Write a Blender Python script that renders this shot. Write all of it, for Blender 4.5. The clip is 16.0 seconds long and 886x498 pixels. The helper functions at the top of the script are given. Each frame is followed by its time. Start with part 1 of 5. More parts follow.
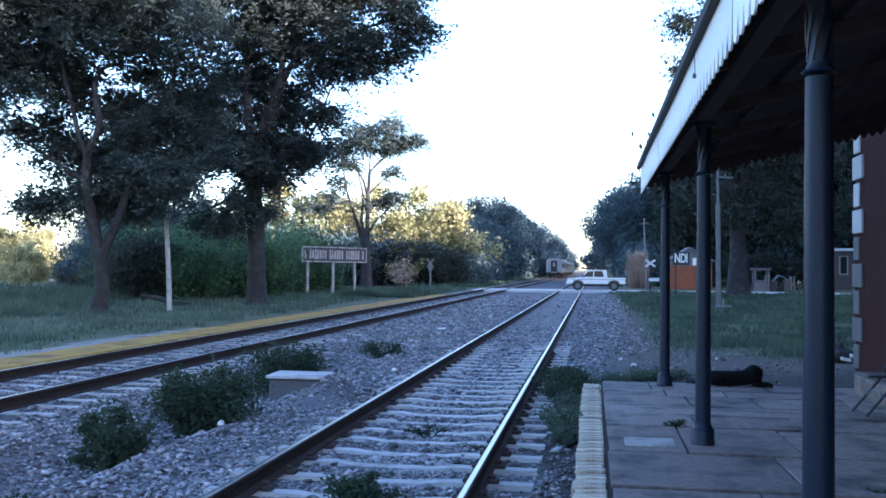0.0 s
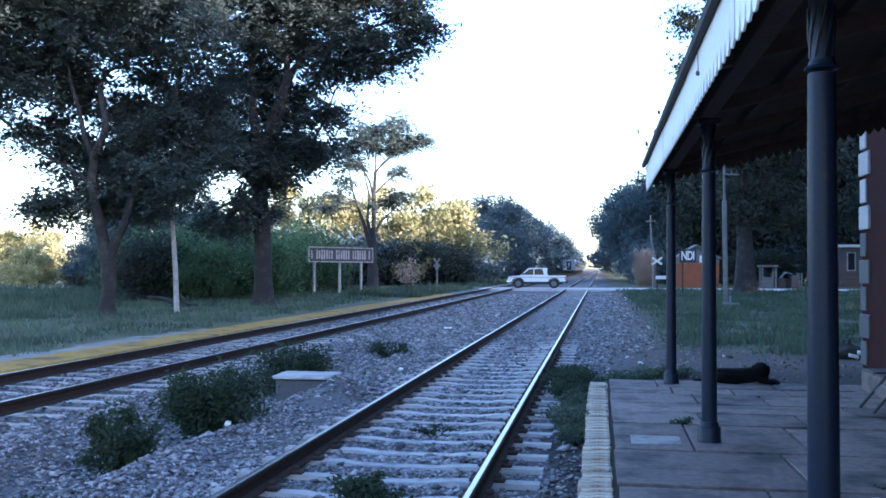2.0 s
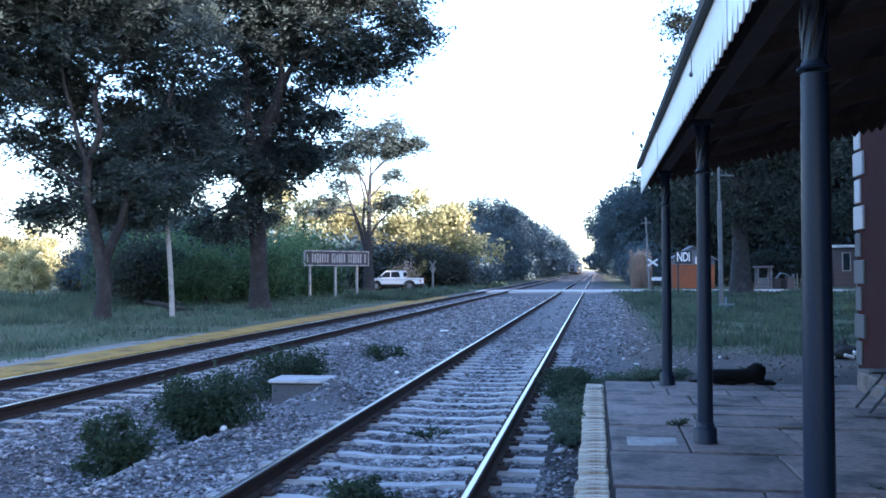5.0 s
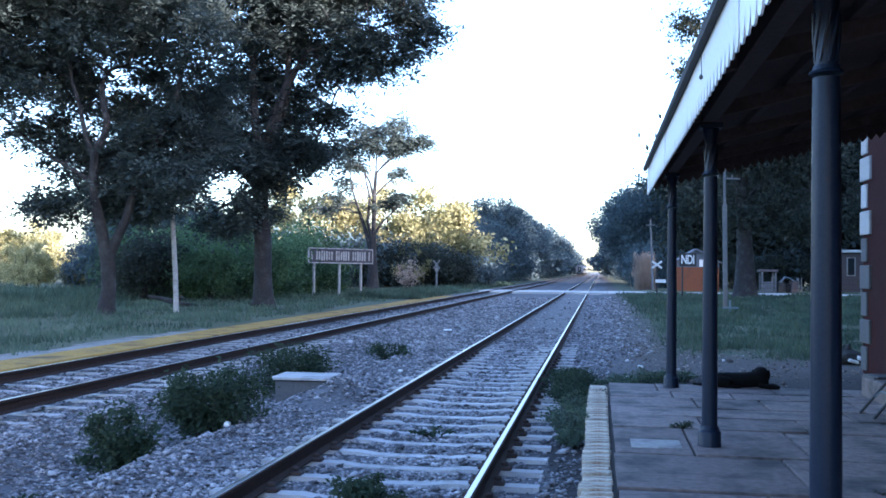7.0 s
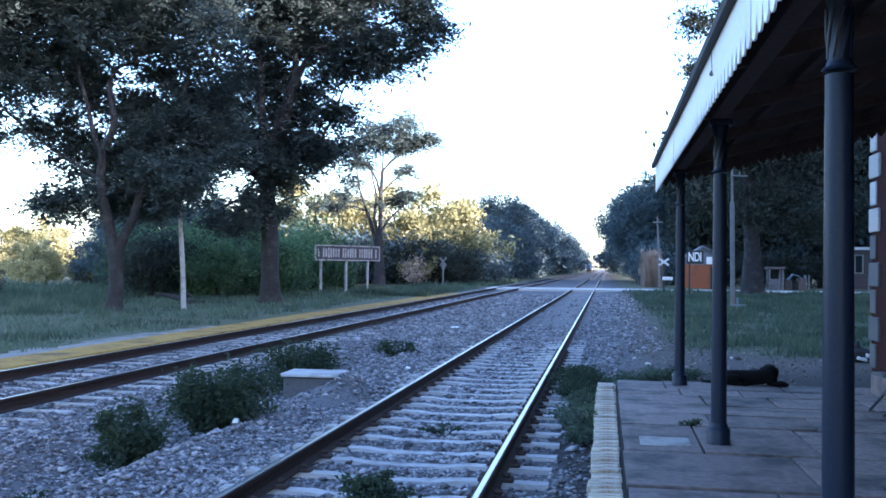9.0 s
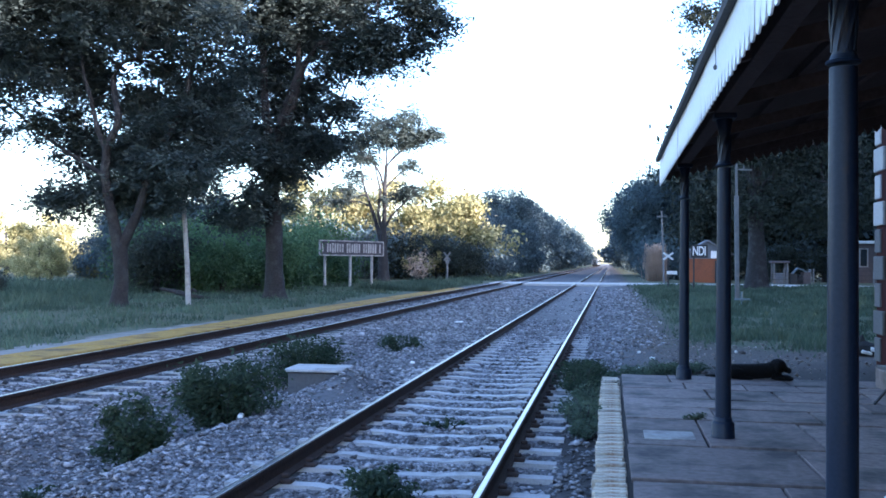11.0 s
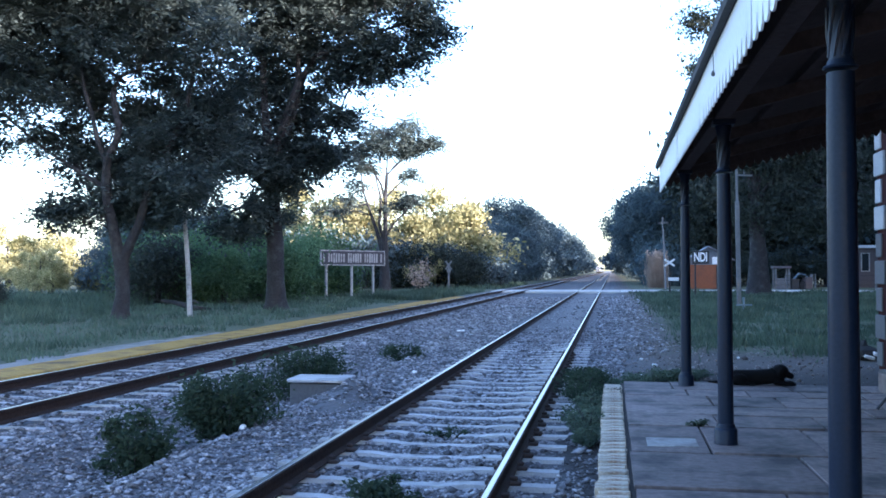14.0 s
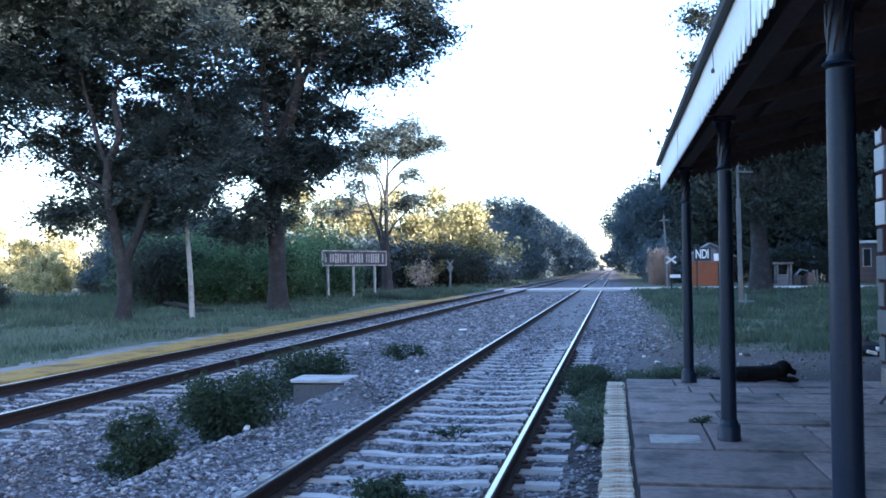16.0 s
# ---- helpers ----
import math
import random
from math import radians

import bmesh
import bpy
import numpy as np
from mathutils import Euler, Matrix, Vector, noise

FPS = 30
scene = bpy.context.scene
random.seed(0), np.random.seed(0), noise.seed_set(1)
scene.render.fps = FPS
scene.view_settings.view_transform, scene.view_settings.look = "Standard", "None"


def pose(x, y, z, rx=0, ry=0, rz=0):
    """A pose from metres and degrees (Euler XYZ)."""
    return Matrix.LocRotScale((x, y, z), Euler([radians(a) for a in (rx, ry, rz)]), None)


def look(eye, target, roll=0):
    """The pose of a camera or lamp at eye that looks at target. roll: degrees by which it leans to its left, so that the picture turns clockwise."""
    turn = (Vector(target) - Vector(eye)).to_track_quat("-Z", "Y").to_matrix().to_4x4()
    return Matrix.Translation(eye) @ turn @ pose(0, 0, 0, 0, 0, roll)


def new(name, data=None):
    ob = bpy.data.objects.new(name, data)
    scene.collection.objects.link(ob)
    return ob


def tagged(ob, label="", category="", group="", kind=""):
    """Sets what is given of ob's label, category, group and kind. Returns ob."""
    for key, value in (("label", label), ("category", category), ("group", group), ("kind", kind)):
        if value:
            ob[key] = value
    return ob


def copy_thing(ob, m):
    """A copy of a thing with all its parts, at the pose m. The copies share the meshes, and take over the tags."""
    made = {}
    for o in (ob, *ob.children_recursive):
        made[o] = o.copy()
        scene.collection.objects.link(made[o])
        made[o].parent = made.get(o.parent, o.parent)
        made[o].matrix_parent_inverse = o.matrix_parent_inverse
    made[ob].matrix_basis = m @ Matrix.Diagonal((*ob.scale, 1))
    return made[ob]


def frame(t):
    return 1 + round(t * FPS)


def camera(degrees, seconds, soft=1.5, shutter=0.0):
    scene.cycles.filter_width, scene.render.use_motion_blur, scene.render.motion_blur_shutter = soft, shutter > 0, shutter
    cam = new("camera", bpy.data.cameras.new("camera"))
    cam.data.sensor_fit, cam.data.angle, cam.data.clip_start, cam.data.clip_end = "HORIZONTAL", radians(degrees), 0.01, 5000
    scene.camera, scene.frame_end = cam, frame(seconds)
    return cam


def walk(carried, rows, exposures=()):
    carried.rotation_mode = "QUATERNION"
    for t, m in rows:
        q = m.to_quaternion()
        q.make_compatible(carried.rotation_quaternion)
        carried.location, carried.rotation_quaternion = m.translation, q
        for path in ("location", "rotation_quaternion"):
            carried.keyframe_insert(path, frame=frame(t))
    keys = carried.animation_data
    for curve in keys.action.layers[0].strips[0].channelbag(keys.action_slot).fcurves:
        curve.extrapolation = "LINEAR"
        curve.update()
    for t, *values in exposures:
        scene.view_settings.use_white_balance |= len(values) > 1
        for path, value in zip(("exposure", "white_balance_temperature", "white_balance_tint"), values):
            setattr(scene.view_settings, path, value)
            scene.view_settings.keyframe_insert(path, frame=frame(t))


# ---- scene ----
cam = camera(50.6, 16.0, soft=1.65)
# camera stands on the platform, held in the hand: seconds, x, y, z, yaw, pitch, roll
PATH = [
    (0.0, 0.000, 0.000, 1.603, 9.102, 1.211, -0.603),
    (0.5, 0.006, -0.011, 1.602, 9.278, 1.159, -0.642),
    (1.0, 0.010, -0.002, 1.601, 9.313, 1.125, -0.556),
    (1.5, 0.014, -0.002, 1.603, 9.270, 1.244, -0.258),
    (2.0, 0.017, -0.002, 1.604, 9.512, 1.164, -0.183),
    (2.5, 0.015, 0.000, 1.600, 9.410, 0.951, 0.020),
    (3.0, 0.019, 0.005, 1.602, 9.098, 0.904, 0.149),
    (3.5, 0.021, -0.001, 1.602, 9.113, 0.989, 0.209),
    (4.0, 0.026, 0.006, 1.604, 9.227, 1.227, 0.254),
    (6.5, 0.009, 0.007, 1.604, 9.465, 1.340, -0.190),
    (7.0, 0.002, 0.007, 1.604, 9.488, 1.285, -0.632),
    (7.5, -0.003, 0.006, 1.606, 9.672, 1.145, -0.673),
    (8.0, -0.010, 0.000, 1.605, 9.596, 1.272, -0.596),
    (8.5, -0.017, 0.002, 1.602, 9.686, 1.161, -0.495),
    (9.0, -0.021, 0.004, 1.603, 9.872, 1.112, -0.658),
    (11.5, -0.019, 0.000, 1.601, 10.150, 0.767, -0.461),
    (12.0, -0.017, 0.002, 1.601, 10.101, 0.823, -0.312),
    (12.5, -0.011, 0.000, 1.601, 10.220, 0.902, -0.107),
    (13.0, -0.007, 0.001, 1.601, 10.088, 0.989, -0.052),
    (13.5, -0.013, -0.003, 1.599, 10.021, 1.108, -0.689),
    (14.0, -0.011, 0.003, 1.603, 10.213, 1.331, 0.096),
    (14.5, -0.011, 0.000, 1.606, 10.241, 1.552, -0.121),
    (15.0, -0.008, -0.009, 1.603, 10.068, 1.377, 0.149),
    (15.5, -0.004, -0.013, 1.602, 10.101, 1.364, 0.716),
    (16.0, -0.013, -0.016, 1.603, 10.309, 1.290, 0.649),
]
EXPOSURE = 2.59
walk(cam, [(t, pose(x, y, z, 90 + p, r, w)) for t, x, y, z, w, p, r in PATH],
     exposures=[(0.0, EXPOSURE - 0.08, 5110, 23), (3.5, EXPOSURE + 0.04, 5110, 23), (9.0, EXPOSURE + 0.08, 5110, 23), (12.0, EXPOSURE + 0.07, 5190, 22), (16.0, EXPOSURE + 0.05, 5190, 22)])

# ---- light: low evening sun from the station side, clear sky ----
SUN_EL, SUN_AZ = 9.5, 124.0  # azimuth clockwise from the track's direction
world = bpy.data.worlds.new("world")
scene.world = world
world.use_nodes = True
wn = world.node_tree
sky = wn.nodes.new("ShaderNodeTexSky")
sky.sky_type, sky.sun_disc = "NISHITA", False
sky.sun_elevation, sky.sun_rotation = radians(SUN_EL), radians(SUN_AZ)
sky.air_density, sky.dust_density, sky.ozone_density = 1.0, 1.1, 1.5
wn.links.new(sky.outputs[0], wn.nodes["Background"].inputs[0])
wn.nodes["Background"].inputs[1].default_value = 0.15
sun = new("sun", bpy.data.lights.new("sun", "SUN"))
sun.data.energy, sun.data.angle, sun.data.color = 5.0, radians(0.6), (1.0, 0.86, 0.66)
to_sun = Vector((math.sin(radians(SUN_AZ)) * math.cos(radians(SUN_EL)),
                 math.cos(radians(SUN_AZ)) * math.cos(radians(SUN_EL)), math.sin(radians(SUN_EL))))
sun.matrix_world = look(to_sun * 100, (0, 0, 0))


# ---- materials ----
def nodes_of(name):
    m = bpy.data.materials.new(name)
    m.use_nodes = True
    nt = m.node_tree
    return m, nt, nt.nodes["Principled BSDF"]


def add(nt, kind, **values):
    n = nt.nodes.new(kind)
    for k, v in values.items():
        n.inputs[k].default_value = v
    return n


def noise_fac(nt, scale, detail=4.0, rough=0.6, lo=0.35, hi=0.65, coord="Object"):
    tc = nt.nodes.new("ShaderNodeTexCoord")
    n = add(nt, "ShaderNodeTexNoise", Scale=scale, Detail=detail, Roughness=rough)
    nt.links.new(tc.outputs[coord], n.inputs["Vector"])
    r = nt.nodes.new("ShaderNodeMapRange")
    r.inputs[1].default_value, r.inputs[2].default_value = lo, hi
    nt.links.new(n.outputs["Fac"], r.inputs[0])
    return r.outputs[0]


def mixed(nt, fac, a, b):
    m = nt.nodes.new("ShaderNodeMix")
    m.data_type = "RGBA"
    for sock, v in ((m.inputs[0], fac), (m.inputs[6], a), (m.inputs[7], b)):
        if isinstance(v, bpy.types.NodeSocket):
            nt.links.new(v, sock)
        elif isinstance(v, (int, float)):
            sock.default_value = v
        else:
            sock.default_value = (*v, 1)
    return m.outputs[2]


def surface(name, base, second, stain=None, big=1.5, fine=30.0, rough=0.8, metal=0.0, bump=0.2, depth=0.01, island=0.0, objrand=0.0, stain_at=(0.5, 0.72), shine=0.5):
    """Two colours mixed by fine grain, stains at a larger scale, bump from both."""
    m, nt, b = nodes_of(name)
    f = noise_fac(nt, fine)
    g = noise_fac(nt, big, lo=stain_at[0], hi=stain_at[1])
    col = mixed(nt, f, base, second)
    if stain:
        col = mixed(nt, g, col, stain)
    for amount, node, out in ((island, "ShaderNodeNewGeometry", "Random Per Island"), (objrand, "ShaderNodeObjectInfo", "Random")):
        if amount:
            src = nt.nodes.new(node)
            h = add(nt, "ShaderNodeHueSaturation", Saturation=1.0)
            mr = nt.nodes.new("ShaderNodeMapRange")
            mr.inputs[3].default_value, mr.inputs[4].default_value = 1 - amount, 1 + amount
            nt.links.new(src.outputs[out], mr.inputs[0])
            nt.links.new(mr.outputs[0], h.inputs["Value"])
            nt.links.new(col, h.inputs["Color"])
            col = h.outputs[0]
    nt.links.new(col, b.inputs["Base Color"])
    b.inputs["Roughness"].default_value, b.inputs["Metallic"].default_value = rough, metal
    b.inputs["Specular IOR Level"].default_value = shine
    if bump:
        bp = add(nt, "ShaderNodeBump", Strength=bump, Distance=depth)
        nt.links.new(f, bp.inputs["Height"])
        nt.links.new(bp.outputs[0], b.inputs["Normal"])
    return m


def leaf_material(name, a, b2, glow=0.35):
    m, nt, b = nodes_of(name)
    geo = nt.nodes.new("ShaderNodeNewGeometry")
    f = noise_fac(nt, 0.35)
    col = mixed(nt, geo.outputs["Random Per Island"], a, b2)
    col = mixed(nt, f, col, tuple(0.55 * v for v in a))
    nt.links.new(col, b.inputs["Base Color"])
    b.inputs["Roughness"].default_value = 0.7
    b.inputs["Specular IOR Level"].default_value = 0.25
    tr = nt.nodes.new("ShaderNodeBsdfTranslucent")
    nt.links.new(col, tr.inputs[0])
    mx = nt.nodes.new("ShaderNodeMixShader")
    mx.inputs[0].default_value = glow
    nt.links.new(b.outputs[0], mx.inputs[1])
    nt.links.new(tr.outputs[0], mx.inputs[2])
    nt.links.new(mx.outputs[0], nt.nodes["Material Output"].inputs[0])
    return m


M = dict(
    steel=surface("rail_head_steel", (0.48, 0.45, 0.43), (0.38, 0.35, 0.33), big=3, rough=0.3, metal=1.0, bump=0.03),
    rust=surface("rusty_rail", (0.030, 0.020, 0.016), (0.05, 0.03, 0.022), big=4, rough=0.85, bump=0.3, shine=0.2),
    rustclip=surface("rusty_clip", (0.055, 0.037, 0.030), (0.036, 0.026, 0.022), big=6, rough=0.9, bump=0.2),
    concrete=surface("sleeper_concrete", (0.56, 0.535, 0.51), (0.45, 0.43, 0.41), (0.25, 0.23, 0.21), big=3, fine=60, rough=0.9, bump=0.3, objrand=0.15),
    stone=surface("ballast_stone", (0.34, 0.325, 0.33), (0.125, 0.12, 0.124), (0.40, 0.38, 0.37), big=2.0, fine=60, rough=0.9, bump=0.4, island=0.7),
    rubble=surface("rubble_bits", (0.22, 0.19, 0.17), (0.14, 0.115, 0.10), (0.30, 0.27, 0.25), big=2.0, fine=60, rough=0.95, bump=0.3, island=0.6),
    slab=surface("platform_slab", (0.262, 0.205, 0.184), (0.166, 0.127, 0.112), (0.06, 0.052, 0.048), big=1.7, fine=14, rough=0.8, bump=0.3, objrand=0.25, stain_at=(0.48, 0.66)),
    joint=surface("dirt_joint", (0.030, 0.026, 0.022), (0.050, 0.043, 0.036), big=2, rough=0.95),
    brick=surface("painted_edge_brick", (0.65, 0.58, 0.45), (0.46, 0.39, 0.29), (0.30, 0.19, 0.12), big=7, fine=34, rough=0.85, bump=0.5, objrand=0.3, stain_at=(0.47, 0.66)),
    yellow=surface("yellow_paint_concrete", (0.45, 0.27, 0.065), (0.31, 0.19, 0.058), (0.13, 0.085, 0.05), big=1.3, fine=16, rough=0.95, bump=0.3, shine=0.15),
    path=surface("far_platform_top", (0.27, 0.25, 0.225), (0.19, 0.175, 0.155), (0.06, 0.07, 0.04), big=0.8, fine=12, rough=0.95, bump=0.3),
    road=surface("pale_dirt_road", (0.56, 0.53, 0.48), (0.46, 0.43, 0.39), big=0.3, fine=8, rough=0.95, bump=0.2),
    iron=surface("dark_blue_iron_paint", (0.009, 0.016, 0.032), (0.013, 0.021, 0.040), (0.03, 0.022, 0.02), big=6, fine=60, rough=0.36, shine=0.2, bump=0.05, stain_at=(0.62, 0.8)),
    white=surface("white_painted_board", (0.88, 0.86, 0.82), (0.82, 0.80, 0.76), (0.5, 0.47, 0.43), big=3, fine=25, rough=0.6, bump=0.1, objrand=0.06, stain_at=(0.6, 0.85)),
    timber=surface("dark_canopy_timber", (0.088, 0.062, 0.052), (0.122, 0.088, 0.072), big=2, fine=18, rough=0.85, bump=0.2, shine=0.2),
    rafter=surface("pale_brown_rafter", (0.15, 0.105, 0.082), (0.11, 0.078, 0.060), (0.06, 0.045, 0.036), big=2, fine=18, rough=0.85, bump=0.2, shine=0.2),
    tin=surface("corrugated_iron", (0.16, 0.15, 0.15), (0.22, 0.20, 0.19), (0.18, 0.09, 0.05), big=1.4, fine=15, rough=0.55, metal=0.5, bump=0.1),
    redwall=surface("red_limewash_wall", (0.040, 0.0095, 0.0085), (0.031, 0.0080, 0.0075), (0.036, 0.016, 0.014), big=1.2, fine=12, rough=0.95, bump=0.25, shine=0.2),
    quoin=surface("grey_quoin_plaster", (0.115, 0.113, 0.115), (0.085, 0.083, 0.085), (0.10, 0.095, 0.09), big=3, fine=25, rough=0.85, bump=0.2, objrand=0.1),
    quoin_pale=surface("pale_upper_quoin", (0.50, 0.48, 0.46), (0.42, 0.40, 0.38), (0.25, 0.235, 0.22), big=4, fine=25, rough=0.85, bump=0.2, objrand=0.12),
    bark=surface("tree_bark", (0.036, 0.032, 0.031), (0.020, 0.018, 0.018), (0.066, 0.063, 0.060), big=2.2, fine=14, rough=0.95, bump=0.8, depth=0.03),
    leaf=leaf_material("dark_green_leaves", (0.062, 0.085, 0.079), (0.122, 0.142, 0.122)),
    leaf_deep=leaf_material("deep_brownish_green_leaves", (0.044, 0.056, 0.044), (0.062, 0.070, 0.050)),
    # yellow-green raised well above foliage tone to carry low sunlight
    leaf_pale=leaf_material("sun_brightened_leaves", (0.26, 0.25, 0.10), (0.78, 0.68, 0.35)),
    # pale blue-grey puts the distance haze into the leaf colour
    leaf_far=leaf_material("haze_tinted_leaves", (0.120, 0.164, 0.174), (0.140, 0.184, 0.190)),
    leaf_bush=leaf_material("fresh_green_leaves", (0.085, 0.155, 0.072), (0.150, 0.235, 0.105)),
    leaf_weed=leaf_material("weed_leaves", (0.032, 0.058, 0.034), (0.082, 0.108, 0.058)),
    grass=leaf_material("grass_blades", (0.092, 0.138, 0.092), (0.162, 0.198, 0.128)),
    straw=leaf_material("dry_straw", (0.50, 0.38, 0.29), (0.60, 0.46, 0.36)),
    fur=surface("black_dog_fur", (0.004, 0.004, 0.0045), (0.007, 0.0065, 0.0065), big=5, fine=120, rough=0.75, bump=0.5, shine=0.12),
    carwhite=surface("white_car_paint", (0.78, 0.78, 0.77), (0.74, 0.74, 0.73), (0.5, 0.47, 0.43), big=1.5, fine=8, rough=0.3, bump=0.0, stain_at=(0.6, 0.9)),
    glass=surface("dark_window_glass", (0.02, 0.025, 0.03), (0.03, 0.035, 0.04), big=1, rough=0.08, bump=0.0),
    rubber=surface("black_rubber", (0.02, 0.02, 0.02), (0.035, 0.033, 0.03), big=3, rough=0.9),
    dark=surface("dark_underframe", (0.03, 0.03, 0.032), (0.05, 0.047, 0.045), big=2, rough=0.8),
    coach=surface("white_coach_paint", (0.36, 0.39, 0.42), (0.30, 0.33, 0.36), (0.27, 0.28, 0.30), big=0.8, fine=5, rough=0.35, bump=0.0),
    lamp_red=surface("red_lens", (0.4, 0.03, 0.02), (0.3, 0.02, 0.02), big=2, rough=0.3, bump=0.0),
    orange=surface("orange_brick_wall", (0.25, 0.085, 0.035), (0.20, 0.07, 0.032), (0.14, 0.06, 0.035), big=1, fine=6, rough=0.9),
    zinc=surface("grey_sheet_roof", (0.16, 0.165, 0.18), (0.12, 0.125, 0.14), big=1, fine=6, rough=0.6, metal=0.3),
    plaster=surface("pale_plaster", (0.125, 0.100, 0.098), (0.095, 0.078, 0.077), big=1, fine=6, rough=0.9),
    pole=surface("grey_weathered_pole", (0.17, 0.17, 0.17), (0.13, 0.13, 0.13), (0.23, 0.22, 0.21), big=2, fine=20, rough=0.9),
    polewhite=surface("limewashed_pole", (0.42, 0.40, 0.37), (0.31, 0.29, 0.27), (0.15, 0.13, 0.12), big=3, fine=18, rough=0.9),
    signboard=surface("brown_sign_board", (0.055, 0.048, 0.052), (0.042, 0.036, 0.04), big=2, fine=15, rough=0.7),
    black=surface("black_sign_board", (0.02, 0.02, 0.022), (0.03, 0.03, 0.03), big=2, rough=0.6),
    paleblue=surface("pale_blue_metal", (0.16, 0.21, 0.24), (0.12, 0.165, 0.19), big=3, rough=0.6),
    chair=surface("black_chair_metal", (0.02, 0.02, 0.022), (0.03, 0.03, 0.03), big=5, rough=0.4, bump=0.05),
)


# ---- mesh helpers ----
def mesh_of(name, verts, faces, material, smooth=False):
    me = bpy.data.meshes.new(name)
    me.from_pydata([tuple(v) for v in verts], [], faces)
    me.materials.append(material)
    if smooth:
        me.shade_smooth()
    me.update()
    return me


def quads_mesh(name, v, material, corners=4):
    """v: an array (n, corners, 3): n loose faces."""
    n = len(v)
    me = bpy.data.meshes.new(name)
    me.vertices.add(n * corners)
    me.vertices.foreach_set("co", v.astype(np.float32).ravel())
    me.loops.add(n * corners)
    me.loops.foreach_set("vertex_index", np.arange(n * corners, dtype=np.int32))
    me.polygons.add(n)
    me.polygons.foreach_set("loop_start", np.arange(0, n * corners, corners, dtype=np.int32))
    me.materials.append(material)
    me.update(calc_edges=True)
    me.validate()
    return me


def tri_soup(name, verts, faces, material):
    """Large joined mesh of triangles from arrays."""
    me = bpy.data.meshes.new(name)
    me.vertices.add(len(verts))
    me.vertices.foreach_set("co", verts.astype(np.float32).ravel())
    me.loops.add(faces.size)
    me.loops.foreach_set("vertex_index", faces.astype(np.int32).ravel())
    me.polygons.add(len(faces))
    me.polygons.foreach_set("loop_start", np.arange(0, faces.size, 3, dtype=np.int32))
    me.materials.append(material)
    me.update(calc_edges=True)
    return me


class Shape:
    """Collects boxes, tubes, lathes and prisms into one mesh."""

    def __init__(self):
        self.v, self.f = [], []

    def put(self, verts, faces):
        k = len(self.v)
        self.v += [Vector(p) for p in verts]
        self.f += [tuple(i + k for i in f) for f in faces]
        return self

    def box(self, x0, x1, y0, y1, z0, z1, c=0.0, m=None):
        """A box with bevelled upright and level edges (c: the bevel)."""
        bm = bmesh.new()
        bmesh.ops.create_cube(bm, size=1)
        for v in bm.verts:
            v.co = Vector(((x0 + x1) / 2 + v.co.x * (x1 - x0), (y0 + y1) / 2 + v.co.y * (y1 - y0), (z0 + z1) / 2 + v.co.z * (z1 - z0)))
        if c:
            bmesh.ops.bevel(bm, geom=bm.edges[:], offset=c, segments=1, affect="EDGES")
        if m:
            bm.transform(m)
        bm.verts.index_update()
        self.put([v.co.copy() for v in bm.verts], [[v.index for v in f.verts] for f in bm.faces])
        bm.free()
        return self

    def lathe(self, profile, n=16, m=None):
        """profile: (radius, z) from below upwards."""
        m = m or Matrix()
        k = len(profile)
        verts = [m @ Vector((r * math.cos(a), r * math.sin(a), z)) for a in (2 * math.pi * i / n for i in range(n)) for r, z in profile]
        faces = [(i * k + j, (i + 1) % n * k + j, (i + 1) % n * k + j + 1, i * k + j + 1) for i in range(n) for j in range(k - 1)]
        faces += [tuple(i * k for i in reversed(range(n))), tuple(i * k + k - 1 for i in range(n))]
        return self.put(verts, faces)

    def tube(self, points, radii, n=8):
        points = [Vector(p) for p in points]
        verts, faces = [], []
        for i, p in enumerate(points):
            d = (points[min(i + 1, len(points) - 1)] - points[max(i - 1, 0)]).normalized()
            a = d.orthogonal().normalized() if abs(d.z) < 0.9 else Vector((1, 0, 0))
            a = (a - d * a.dot(d)).normalized()
            b = d.cross(a)
            verts += [p + (a * math.cos(2 * math.pi * j / n) + b * math.sin(2 * math.pi * j / n)) * radii[i] for j in range(n)]
        for i in range(len(points) - 1):
            faces += [(i * n + j, i * n + (j + 1) % n, (i + 1) * n + (j + 1) % n, (i + 1) * n + j) for j in range(n)]
        faces += [tuple(reversed(range(n))), tuple(range((len(points) - 1) * n, len(points) * n))]
        return self.put(verts, faces)

    def prism(self, outline, y0, y1, m=None):
        """An outline in x, z drawn out along y."""
        m = m or Matrix()
        n = len(outline)
        verts = [m @ Vector((x, y, z)) for y in (y0, y1) for x, z in outline]
        faces = [tuple(range(n)), tuple(reversed(range(n, 2 * n)))] + [(i, i + n, (i + 1) % n + n, (i + 1) % n) for i in range(n)]
        return self.put(verts, faces)

    def mesh(self, name, material, smooth=False):
        me = mesh_of(name, self.v, self.f, material, False)
        bm = bmesh.new()
        bm.from_mesh(me)
        bmesh.ops.recalc_face_normals(bm, faces=bm.faces[:])
        bm.to_mesh(me)
        bm.free()
        if smooth:
            me.shade_smooth()
            me.set_sharp_from_angle(angle=radians(40))
        return me


def part(name, shape, material, parent, label="", smooth=False, at=None):
    me = shape.mesh(name, material, smooth) if isinstance(shape, Shape) else shape
    ob = new(name, me)
    ob.parent = parent
    if at is not None:
        ob.matrix_basis = at
    if label:
        tagged(ob, label)
    return ob


def thing(name, label, category, m=None, group="", kind=""):
    ob = new(name)
    ob.matrix_basis = m or Matrix()
    return tagged(ob, label, category, group, kind)


